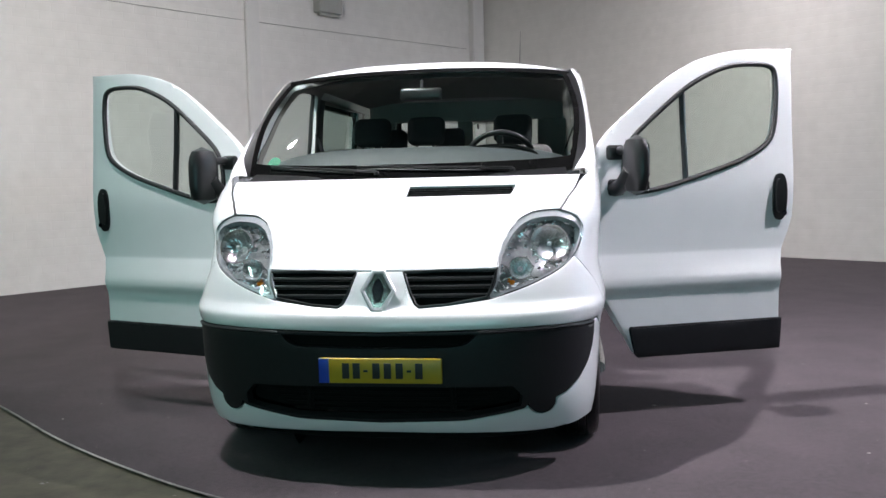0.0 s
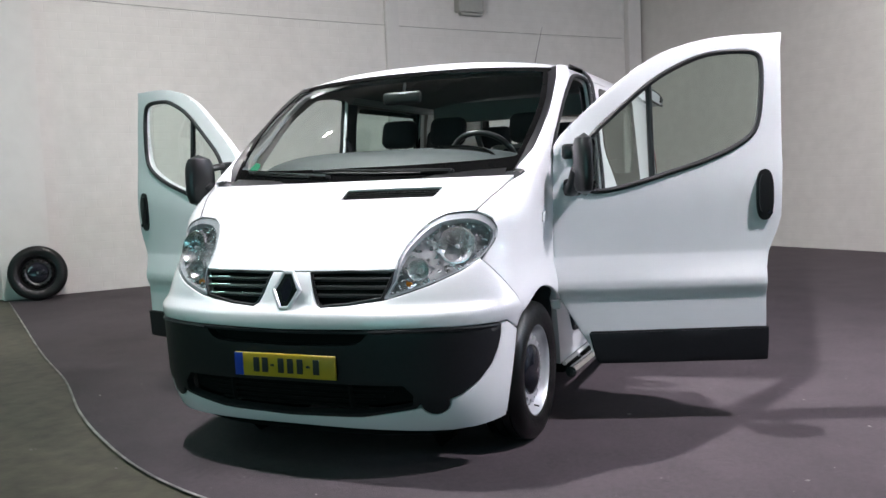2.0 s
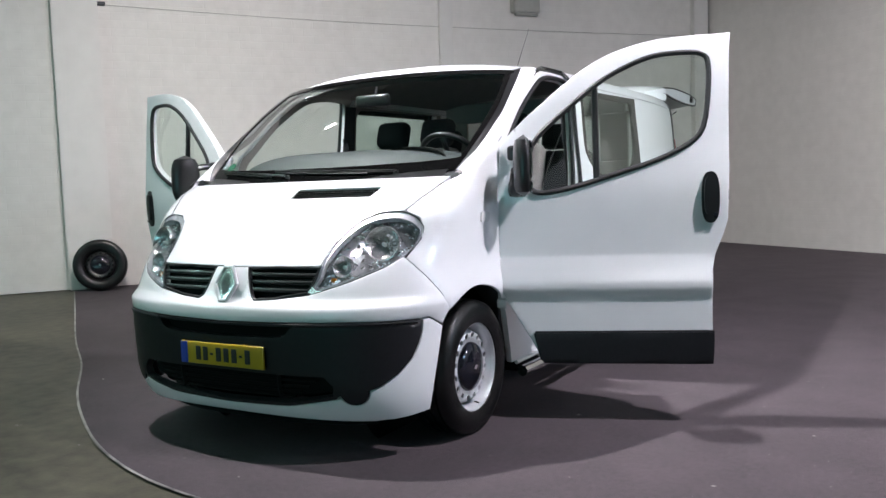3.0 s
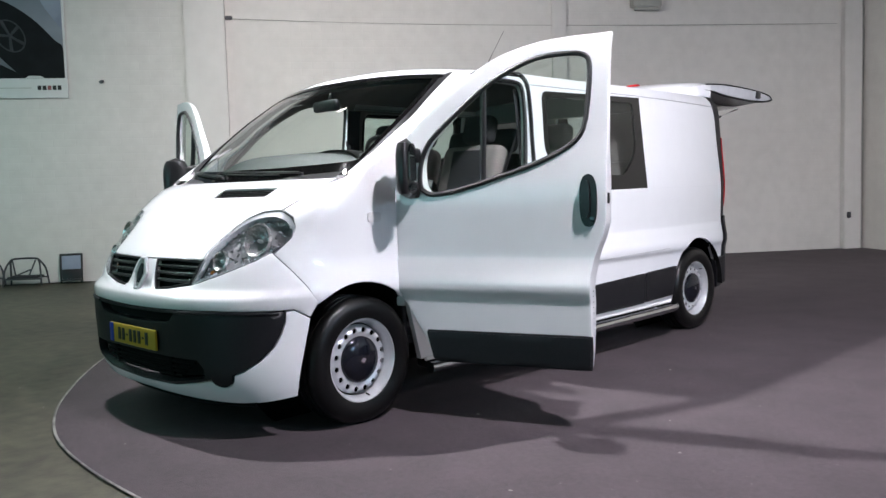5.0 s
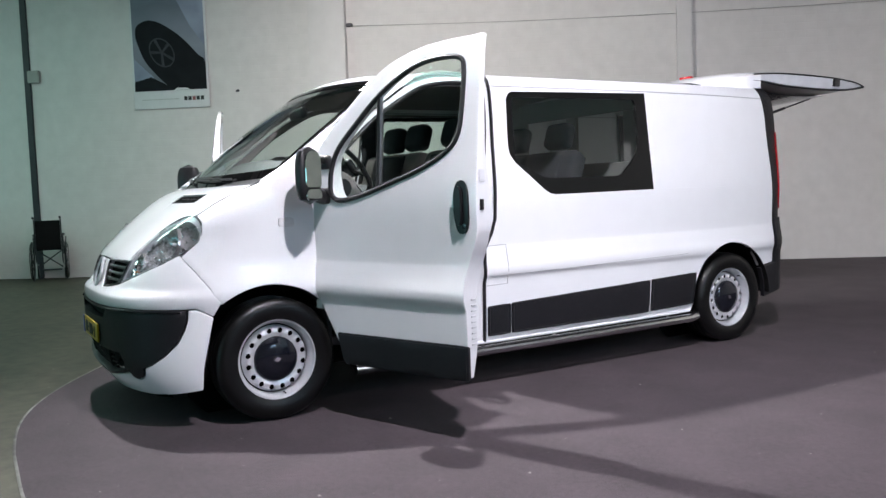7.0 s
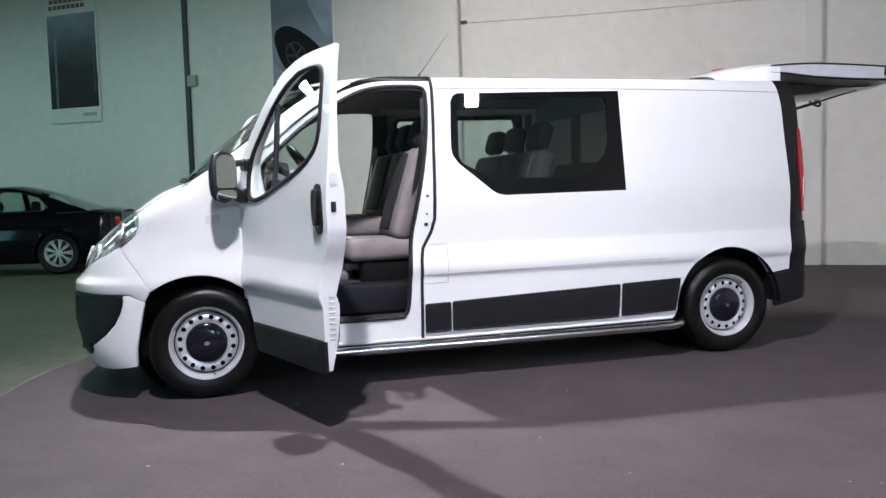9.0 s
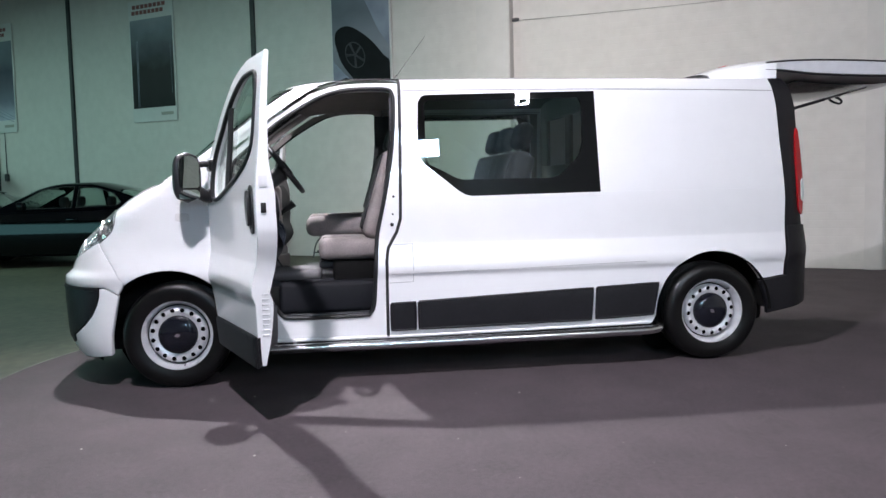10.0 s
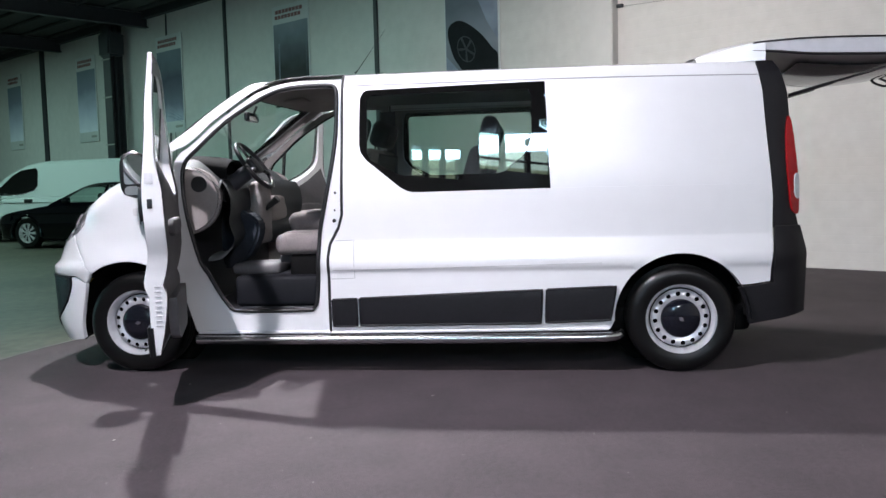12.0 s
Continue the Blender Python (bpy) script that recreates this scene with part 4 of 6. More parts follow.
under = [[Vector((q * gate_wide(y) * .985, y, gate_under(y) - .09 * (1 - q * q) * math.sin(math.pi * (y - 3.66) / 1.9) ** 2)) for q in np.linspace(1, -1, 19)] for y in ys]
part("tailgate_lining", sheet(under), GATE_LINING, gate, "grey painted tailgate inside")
for s in (1, -1):
    part("tailgate_edge", sheet([[r[-1 if s > 0 else 0] for r in top], [r[0 if s > 0 else -1] for r in under]]), GATE_EDGE, gate)
    part("gas_strut", tube([(s * .62, 4.19, 1.67), (s * .64, 4.45, 1.74)], .011, 8), BLACK, gate)
    part("gas_strut", tube([(s * .64, 4.45, 1.74), (s * .66, 4.75, 1.82)], .007, 8), CHROME, gate)
for s in (1, -1):
    lower_edge = [r[0 if s > 0 else -1] for r in under][4:]
    part("tailgate_seal", tube([p + Vector((s * .004, 0, -.004)) for p in lower_edge], .009, 6), RUBBER, gate, "black tailgate seal")
    part("tailgate_seal", tube([r[-1 if s > 0 else 0] + Vector((0, 0, .002)) for r in top][4:], .006, 6), RUBBER, gate)
    part("tailgate_buffer", rounded((.03, .075, .060), (s * gate_wide(4.95), 4.95, 1.945), .008), BLACK, gate)
for s in (1, -1):
    shoulder = [r[-1 if s > 0 else 0] for r in top if r[0].y < 4.06]
    part("tailgate_shoulder", sheet([[p + Vector((s * .001, 0, 0)) for p in shoulder], [Vector((p.x, p.y, 1.872)) for p in shoulder]]), PAINT, gate)
part("tailgate_edge", sheet([top[-1], under[-1][::-1]]), PAINT, gate)
frame_b = [[Vector((x, y, gate_under(y) - .012 - .09 * (1 - (x / .77) ** 2) * math.sin(math.pi * (y - 3.66) / 1.9) ** 2)) for x in np.linspace(-.60, .60, 9)] for y in np.linspace(4.25, 5.05, 8)]
part("tailgate_window", sheet(frame_b), GATE_GLASS, gate, "dark tailgate window seen from below")
part("pull_strap", tube(smooth_line([(-.10, 4.93, 1.85), (-.10, 4.97, 1.80), (-.10, 5.04, 1.775), (-.10, 5.06, 1.80), (-.10, 4.99, 1.835)], 5), .009, 6), BLACK, gate, "black pull strap")
part("brake_lamp", rounded((.12, .05, .026), (.03, 4.00, 2.040), .009), RED, gate, "small red brake lamp")
# Rear cross pieces.
part("rear_bumper_beam", rounded((1.36, .12, .30), (0, 4.19, .52), .05, 3), PLASTIC, van)
part("load_floor", rounded((.98, 1.45, .05), (0, 3.45, .56), .01), TRIM, van)
part("rear_header", rounded((1.5, .10, .08), (0, 3.94, 1.84), .03), PAINT, van)

# ---- front doors ----
HOLE = curved([(.475, 1.21), (.50, 1.165), (.56, 1.150), (.70, 1.172), (.90, 1.228), (1.10, 1.290), (1.25, 1.362), (1.318, 1.44), (1.342, 1.60), (1.345, 1.738), (1.318, 1.783), (1.24, 1.796), (1.09, 1.787), (.95, 1.738), (.82, 1.665), (.66, 1.538), (.53, 1.42), (.482, 1.32)], 3)
for s, which in SIDES:
    hinge = Vector((.915 if s > 0 else -.905, .335, 0))
    back = Matrix.Translation(-hinge)
    ring, hole = both(side(DOOR), s), both(side(HOLE), s)
    thick = pchip((.2, .30, .45, .60, .8, 1.15, 1.38, 1.6, 1.95), (.022, .034, .070, .090, .100, .100, .052, .036, .020))
    door = part("front_door", patch(ring, [hole], flange=thick, m=back, surf=door_skin, levels=STEPS, step=0.03, edge=0.007), PAINT, van, "white front door swung wide open")
    door.matrix_basis = Matrix.Translation(hinge + Vector((.012, -.06, 0) if s > 0 else (.02, -.10, 0))) @ pose(0, 0, 0, 0, 0, -70.4 if s > 0 else 72.4)
    def put(name, bm, mat, label="", shift=True):
        if shift:
            bmesh.ops.transform(bm, matrix=back, verts=bm.verts)
        return part(name, bm, mat, door, label)
    inset = [(.36, 1.22), (.36, .72), (.45, .54), (.56, .34), (1.32, .34), (1.325, .60), (1.33, .78), (1.39, .96), (1.405, 1.2), (1.412, 1.60), (1.415, 1.83), (1.20, 1.862), (1.02, 1.836), (.89, 1.80), (.64, 1.635), (.45, 1.47), (.37, 1.40)]
    put("inner_frame", patch(both(side(inset), s), [hole], lift=lambda z: -thick(z) - .001, surf=door_skin), PAINT)
    put("inner_panel", patch(both(side([(y, z) for y, z in inset if z < 1.0] + [(1.40, 1.10), (1.405, 1.22), (1.36, 1.36), (1.30, 1.33), (1.10, 1.245), (.90, 1.18), (.70, 1.12), (.56, 1.10), (.37, 1.16)]), s), lift=lambda z: -thick(z) - .004), DOOR_TRIM, "grey plastic inner door panel")
    put("mirror_sail", patch(both(side([(.365, 1.15), (.375, 1.38), (.45, 1.455), (.505, 1.44), (.468, 1.32), (.462, 1.21), (.50, 1.135)]), s), lift=lambda z: -thick(z) - .004, surf=door_skin), DOOR_TRIM)
    put("door_pocket", patch(both(side([(.53, .60), (.55, .46), (.60, .39), (.70, .36), (1.14, .36), (1.22, .39), (1.25, .46), (1.26, .60)]), s), lift=-0.135, flange=-0.05, edge=.012), DOOR_TRIM)
    put("armrest", patch(both(side([(.72, .99), (.76, .945), (.85, .93), (1.17, .93), (1.24, .95), (1.26, .99), (1.22, 1.02), (.78, 1.02)]), s), lift=-0.135, flange=-0.04, edge=.012), DOOR_TRIM)
    put("window_seal", seam(hole, 0.013, 0.0, closed=True, seg=8, surf=door_skin), RUBBER, "black window seal")
    pane = put("door_window", patch(hole, lift=-0.022, surf=door_skin), GLASS, "clear door window")
    pane.visible_shadow = False
    put("window_divider", seam(both(side([(.815, 1.20), (.812, 1.655)]), s), 0.016, -0.01, seg=8), BLACK)
    strip = both(side([(.50, .455), (.530, .325), (.545, .309), (1.347, .309), (1.352, .46)]), s)
    put("lower_cladding", patch(strip, lift=0.020, flange=0.034, edge=0.010), PLASTIC, "grained dark grey door strip")
    put("strip_edge", seam(strip, 0.009, 0.008, closed=True, seg=8), PLASTIC)
    u, z = both([sd(1.345, 1.105)], s)[0]
    p = off_skin(skin, u, z, 0.012)
    oval = [(1.345 + .042 * math.copysign(abs(math.cos(k)) ** .75, math.cos(k)), 1.105 + .122 * math.copysign(abs(math.sin(k)) ** .75, math.sin(k))) for k in (radians(15 * j) for j in range(24))]
    put("handle", patch(both(side(oval), s), step=.03, lift=.009, flange=.012), BLACK, "black upright door handle")
    grip = [(1.335 + .020 * math.copysign(abs(math.cos(k)) ** .7, math.cos(k)), 1.112 + .088 * math.copysign(abs(math.sin(k)) ** .7, math.sin(k))) for k in (radians(15 * j) for j in range(24))]
    put("handle_grip", patch(both(side(grip), s), step=.02, lift=.026, flange=.018), BLACK)
    put("handle_lock", lathe([(0, .004), (.012, .003), (.012, 0)], 14, Matrix.Translation(p + Vector((s * .002, .022, -.085))) @ pose(0, 0, 0, 0, 90 * s, 0)), GLOSS_BLACK)
    # Shut face: label, latch and pressed slots.
    put("door_label", rounded((.042, .003, .055), (s * .893, 1.4345, 1.245), .001), GATE_EDGE)
    put("latch", rounded((.026, .010, .050), (s * .893, 1.430, 1.115), .004), BLACK)
    for k in range(9):
        put("slot", rounded((.034, .004, .008), (s * .880, 1.3535, .47 + .026 * k), .0015), GATE_EDGE)
    put("door_hinge", rounded((.03, .05, .05), (s * .905, .335, .60), .01), PAINT)
    put("door_hinge", rounded((.03, .05, .05), (s * .905, .335, 1.05), .01), PAINT)
    # Mirror on its arm.
    mid = Vector((s * (1.074 if s > 0 else 1.082), .465, 1.283))
    turn = Matrix.Translation(mid) @ pose(0, 0, 0, 0, 0, 12 * s) @ Matrix.Translation(-mid)
    bm = bmesh.new()
    rings = []
    for k in range(13):
        q = -1 + k / 6
        w = max(0.0, 1 - abs(q) ** 3.2) ** (1 / 2.6)
        rings.append([Vector((mid.x + .084 * w * math.copysign(abs(math.cos(a)) ** .75, math.cos(a)), mid.y + (.050 if math.sin(a) < 0 else .026) * (w ** .7 if w else 0) * math.copysign(abs(math.sin(a)) ** .8, math.sin(a)) + .012, mid.z + .148 * q)) for a in (2 * math.pi * j / 24 for j in range(25))])
    bm = sheet(rings)
    bmesh.ops.remove_doubles(bm, verts=bm.verts, dist=1e-4)
    bmesh.ops.recalc_face_normals(bm, faces=bm.faces)
    bmesh.ops.transform(bm, matrix=turn, verts=bm.verts)
    put("mirror_housing", bm, BLACK, "large black rounded door mirror")
    put("mirror_arm", tube(smooth_line([(s * .915, .42, 1.17), (s * .965, .43, 1.175), (s * 1.02, .437, 1.215), (s * 1.06, .447, 1.26)], 4), [.041, .041, .040, .039, .038, .037, .036, .036, .036, .036, .036, .036, .036], 12), BLACK)
    put("mirror_arm", tube(smooth_line([(s * .905, .44, 1.35), (s * .97, .447, 1.360), (s * 1.06, .452, 1.34)], 5), .020, 10), BLACK)
    put("mirror_foot", rounded((.040, .095, .075), (s * .922, .43, 1.35), .018), BLACK)
    put("mirror_foot", rounded((.045, .090, .085), (s * .925, .43, 1.175), .020), BLACK)
    for z0, z1, top_r in ((1.222, 1.405, .052), (1.158, 1.212, .030)):
        ring = []
        for cx, cz, a0, r in ((.062, z1, 0, top_r), (-.062, z1, 90, top_r), (-.062, z0, 180, .02), (.062, z0, 270, .02)):
            for j in range(6):
                a = radians(a0 + 18 * j)
                ring.append((cx - math.copysign(r, cx) + r * math.cos(a), cz + (-r if cz == z1 else r) + r * math.sin(a)))
        face_m = turn @ Matrix.Translation((mid.x, mid.y + .043, 0)) @ pose(0, 0, 0, 90, 0, 0)
        put("mirror_glass", prism(ring, .006, m=face_m), MIRROR)

# ---- wheels, steps and underside ----


def wheel(parent_name, label, category, tyre_r=0.335, cap=GLOSS_BLACK, parent=None):
    """A steel wheel lying round z, outer face up."""
    if parent is None:
        hub = thing(parent_name, label, category)
    else:
        hub = part(parent_name, lathe([(0.0, 0.0), (0.2, 0.0), (0.2, -0.08), (0.0, -0.08)], 32), MATT, parent, label)
    prof = [(.214, .082), (.222, .096), (.25, .104), (.285, .107), (.312, .100), (.328, .086), (.334, .066), (.335, .052), (.327, .050), (.327, .044), (.335, .042), (.336, .012), (.328, .010), (.328, .002), (.336, .0), (.336, -.03), (.328, -.032), (.328, -.04), (.335, -.042), (.332, -.08), (.312, -.1), (.25, -.104), (.214, -.09)]
    part("tyre", lathe([(r * tyre_r / 0.335, h) for r, h in prof], 72), TYRE, hub)
    part("rim_barrel", lathe([(.185, .020), (.188, .044), (.194, .058), (.1985, .070)], 72), STEEL, hub)
    part("rim", lathe([(.1985, .070), (.200, .078), (.208, .090), (.219, .091), (.221, .082), (.214, .060), (.205, -.09)], 72), STEEL, hub, "silver steel rim")
    bm = bmesh.new()
    n = 16
    for k in range(n):
        a0 = 2 * math.pi * k / n
        da = 2 * math.pi / n
        outer, inner = [], []
        for j in range(20):
            t = j / 20 * 4
            e, q = int(t), t - int(t)
            x, y = ((-1 + 2 * q, -1), (1, -1 + 2 * q), (1 - 2 * q, 1), (-1, 1 - 2 * q))[e]
            r, a = .149 + y * .030, a0 + x * da / 2
            dish = .050 + .014 * math.cos((y + .3) * 1.6) - (.012 if y > .9 else 0)
            outer.append(bm.verts.new((r * math.cos(a), r * math.sin(a), dish)))
            g = math.atan2(y, x)
            r, a = .152 + .0145 * math.sin(g), a0 + .0145 / .152 * math.cos(g)
            inner.append(bm.verts.new((r * math.cos(a), r * math.sin(a), .063)))
        low = [bm.verts.new(v.co - Vector((0, 0, .008))) for v in inner]
        for j in range(20):
            i = (j + 1) % 20
            bm.faces.new((outer[j], outer[i], inner[i], inner[j]))
            bm.faces.new((inner[j], inner[i], low[i], low[j]))
    bmesh.ops.remove_doubles(bm, verts=bm.verts, dist=1e-5)
    part("wheel_disc", bm, STEEL, hub, "silver steel disc with a ring of holes", 50)
    part("wheel_back", lathe([(0, .020), (.205, .020)], 48), MATT, hub)
    part("hub_cap", lathe([(.120, .050), (.118, .066), (.110, .075), (.07, .086), (.03, .091), (0, .092)], 48), cap, hub, "black centre cap")
    part("hub_badge", prism([(0, -.020), (.013, 0), (0, .020), (-.013, 0)], .004, m=Matrix.Translation((0, 0, .090))), CHROME, hub, "plain silver diamond")
    part("valve", tube([(.185, 0, .06), (.190, 0, .085)], .004, 6), BLACK, hub)
    return hub


for s in (1, -1):
    for y in (0.0, 3.498):
        w = wheel("wheel", "", "", .326, parent=van)
        w.matrix_basis = Matrix.Translation((s * .80, y or .040, .324)) @ pose(0, 0, 0, 0, 90 * s, 0) @ pose(0, 0, 0, 0, 0, 37 * y + 11)
    line = [(s * .945, .46, .220), (s * .955, .70, .220), (s * .960, 1.2, .221), (s * .960, 1.8, .222), (s * .960, 2.4, .225), (s * .957, 2.95, .228), (s * .948, 3.06, .230), (s * .915, 3.12, .235), (s * .86, 3.13, .24)]
    step = part("side_step", tube(smooth_line(line, 6), .029, 14), SATIN, van, "polished tubular side step")
    for y in (.75, 1.85, 2.85):
        part("step_bracket", tube([(s * .85, y, .262), (s * .955, y, .232)], .014, 8, flat=.6), SATIN, step)
    part("sill_underside", rounded((.10, 2.6, .06), (s * .86, 1.78, .235), .02), MATT, van)
part("underbody", rounded((1.45, 4.4, .16), (0, 1.75, .30), .04), MATT, van, "dark underside")
for y in (0.0, 3.498):
    part("axle", tube([(-.7, y, .33), (.7, y, .33)], .04, 10), MATT, van)

# ---- cab ----


def ellipse_ring(cx, cy, rx, ry, n=28):
    return [(cx + rx * math.cos(2 * math.pi * k / n), cy + ry * math.sin(2 * math.pi * k / n)) for k in range(n)]


part("firewall", rounded((1.76, .03, .90), (0, .345, .80), .008), DARK_TRIM, van)
part("cab_floor", rounded((1.72, 1.15, .05), (0, .88, .375), .01), DARK_TRIM, van)
part("seat_platform", rounded((1.30, .62, .22), (0, 1.10, .50), .03), DARK_TRIM, van)
part("rear_floor", rounded((1.66, 1.35, .05), (0, 2.10, .52), .01), DARK_TRIM, van)
bm = bmesh.new()
for z0, z1, x0, x1 in ((.55, 1.34, -.80, .80), (1.70, 1.86, -.78, .78), (1.34, 1.70, -.80, -.58), (1.34, 1.70, .58, .80), (1.34, 1.70, -.06, .06)):
    rounded((x1 - x0, .03, z1 - z0), ((x0 + x1) / 2, 2.79, (z0 + z1) / 2), .006, 1, bm=bm)
part("partition", bm, TRIM, van, "grey partition behind the rear seats")
prof = smooth_line([(0, .03, 1.240), (0, .13, 1.325), (0, .22, 1.385), (0, .30, 1.405), (0, .38, 1.375), (0, .47, 1.295), (0, .545, 1.20), (0, .565, 1.08), (0, .55, .98), (0, .58, .86), (0, .50, .76), (0, .40, .74)], 4)
dash = part("dashboard", sheet([[Vector((x, p.y + .10 * (abs(x) / .8) ** 3, p.z - (.075 if p.z > 1.25 else .02) * (abs(x) / .8) ** 4)) for x in np.linspace(.84, -.84, 43)] for p in prof]), DASH, van, "dark blue-grey dashboard")
# Hood over the instruments in front of the driver, open towards the seat.
hood_rows = []
for q in np.linspace(0, 1, 9):
    hood_rows.append([Vector((.42 + .235 * math.cos(a) * (1 - .12 * q), .26 + .32 * q, 1.28 - .035 * q + (.130 + .012 * math.sin(math.pi * q)) * max(0.0, math.sin(a)) ** .6)) for a in np.linspace(math.pi, 0, 21)])
part("instrument_hood", sheet(hood_rows, .012), MATT, dash, "black instrument hood")
part("instrument_face", prism([(x, z) for x, z in ellipse_ring(.42, 1.33, .19, .055)], .02, m=Matrix.Translation((0, .50, 0)) @ pose(0, 0, 0, 90, 0, 0)), MATT, dash)
DASH_END = curved([(.37, 1.29), (.46, 1.315), (.55, 1.27), (.605, 1.17), (.60, 1.06), (.54, .96), (.44, .90), (.37, .93)], 4)
for s in (1, -1):
    part("dash_end", prism(DASH_END, .07, m=Matrix.Translation((s * .80 - .035, 0, 0)) @ Matrix(((0, 0, 1, 0), (1, 0, 0, 0), (0, 1, 0, 0), (0, 0, 0, 1))), bevel=.018), TRIM, dash, "light taupe dashboard end")
    # Black disc stands in for a roundish shadow on the taupe end.
    part("end_shade_disc", lathe([(.052, 0), (.052, .014), (.040, .016), (0, .006)], 24, Matrix.Translation((s * .832, .475, 1.215)) @ pose(0, 0, 0, 0, 90 * s, 0)), BLACK, dash)
part("dash_face", rounded((.50, .06, .20), (-.42, .575, 1.02), .03), TRIM, dash)
part("centre_console", rounded((.26, .10, .46), (0, .60, 1.0), .04), TRIM, dash)
for x in (-.72, -.08, .08, .72):
    part("air_vent", lathe([(.045, 0), (.045, .012), (.035, .014), (0, .006)], 24, Matrix.Translation((x, .60, 1.14)) @ pose(0, 0, 0, -90, 0, 0)), BLACK, dash)
tilt = Matrix.Translation((.42, .706, 1.335)) @ pose(0, 0, 0, -54, 0, 0)
sw = part("steering_wheel", bmesh.new(), BLACK, van, "black steering wheel")
bm = bmesh.new()
tube([tilt @ Vector((.185 * math.cos(a), .185 * math.sin(a), 0)) for a in np.linspace(0, 2 * math.pi, 41)], .016, 10, bm)
for a in (20, 160, 270):
    tube([tilt @ Vector((.05 * math.cos(radians(a)), .05 * math.sin(radians(a)), .0)), tilt @ Vector((.18 * math.cos(radians(a)), .18 * math.sin(radians(a)), 0))], .018, 8, bm, .6)
rounded((.15, .12, .05), (0, 0, 0), .02, 3, tilt, bm)
bm.to_mesh(sw.data)
bm.free()
for p in sw.data.polygons:
    p.use_smooth = True
part("steering_column", tube([(.42, .69, 1.315), (.42, .54, 1.21)], .055, 12), DARK_TRIM, van)
for y, z, r in ((1.385, 1.14, .008), (1.378, 1.03, .006), (1.372, .965, .012)):
    for s in (1, -1):
        part("door_striker", lathe([(0, .012), (r, .010), (r, 0)], 12, Matrix.Translation(Vector((s * (half_width(z) - .022), y, z))) @ pose(0, 0, 0, 0, 90 * s, 0)), BLACK, van)
for s in (1, -1):
    part("sill_plate", rounded((.05, .50, .010), (s * .845, .98, .412), .004), DARK_STEEL, van, "worn dark sill plate")
part("gear_lever", tube([(.02, .64, 1.02), (.03, .74, 1.10)], [.014, .03], 10), BLACK, van)
inside = part("inside_mirror", rounded((.23, .04, .070), (0, .555, 1.70), .018), BLACK, van, "black interior mirror")
part("mirror_face", rounded((.21, .004, .056), (0, .577, 1.70), .002), MIRROR, inside)
part("inside_mirror_stem", tube([(0, .60, 1.78), (0, .57, 1.715)], .009, 8), BLACK, van)
for x in (-.40, .40):
    part("sun_visor", rounded((.44, .15, .016), (x, .82, 1.838), .007, 2, pose(0, 0, 0, 9, 0, 0)), HEADLINER, van)
part("windscreen_sticker", patch(curved([(-.725, .105), (-.66, .10), (-.655, .145), (-.70, .165)], 4), surf=screen, step=.03, lift=-.004), material("green_sticker", (0.015, 0.17, 0.09), 0.4, grain=.2, scale=60), van, "small green sticker on the windscreen")


def seat(x, y, width, z=0.80, heads=(0,), lean=17, tall=.60, cloth=FABRIC, back=.19):
    """A seat: cushion, backrest with side bolsters, and head restraints."""
    s = part("seat", rounded((width, .50, .14), (x, y, z), .055, 4), cloth, van, "taupe fabric seat with dark middle")
    part("cushion_middle", rounded((width * .52, .42, .03), (x, y - .01, z + .062), .014, 3), cloth, s)
    part("seat_base", rounded((width * .86, .40, .18), (x, y + .04, z - .16), .03), MATT, s)
    m = Matrix.Translation((x, y + back, z + .06)) @ pose(0, 0, 0, -lean, 0, 0)
    part("backrest", rounded((width, .13, tall), (0, 0, tall / 2), .055, 4, bm=None), cloth, s).matrix_basis = m
    part("backrest_middle", rounded((width * .55, .03, tall * .86), (0, -.062, tall / 2), .014, 3), DARK_FABRIC, s).matrix_basis = m
    part("backrest_shell", rounded((width * .9, .03, tall * .92), (0, .062, tall / 2), .014, 3), DARK_FABRIC, s).matrix_basis = m
    for h in heads:
        part("head_restraint", rounded((.25, .11, .19), (h, .0, tall + .115), .05, 4), DARK_FABRIC, s).matrix_basis = m
        for q in (-.06, .06):
            part("restraint_post", tube([(h + q, 0, tall - .02), (h + q, 0, tall + .08)], .007, 8), CHROME, s).matrix_basis = m
    return s


seat(.45, 1.16, .50, .805, tall=.60, back=.09)
seat(-.36, 1.07, .86, .925, heads=(-.12, .24), tall=.48, back=.25)
seat(.42, 1.94, .56, .82, tall=.56, cloth=DARK_FABRIC)
seat(-.30, 1.94, .88, .82, heads=(-.22, .22), tall=.56, cloth=DARK_FABRIC)
part("seat_belt", tube([(.835, 1.40, 1.55), (.70, 1.36, 1.2), (.66, 1.30, .78)], .020, 6, flat=.15), DARK_FABRIC, van)
part("seat_belt", tube([(-.835, 1.40, 1.55), (-.72, 1.36, 1.2), (-.68, 1.30, .78)], .020, 6, flat=.15), DARK_FABRIC, van)
COVER = material("blue_grey_cover", (.026, .034, .046), .8, grain=.3, scale=30, spec=.25)
PLINTH = material("dark_seat_plinth", (.007, .008, .011), .7, grain=.3, scale=30, spec=.25)
SIDEWAYS = Matrix(((0, 0, 1, 0), (1, 0, 0, 0), (0, 1, 0, 0), (0, 0, 0, 1)))
part("console_cover", prism(curved([(.42, 1.00), (.52, 1.04), (.64, .99), (.69, .91), (.66, .79), (.58, .67), (.47, .62), (.41, .66)], 3), .16, m=Matrix.Translation((.16, 0, 0)) @ SIDEWAYS, bevel=.02), COVER, van, "dark blue-grey cover by the gear lever")
part("seat_plinth", rounded((.30, .72, .20), (.60, 1.01, .505), .03, 3), PLINTH, van, "dark blue-grey plinth under the driver seat")
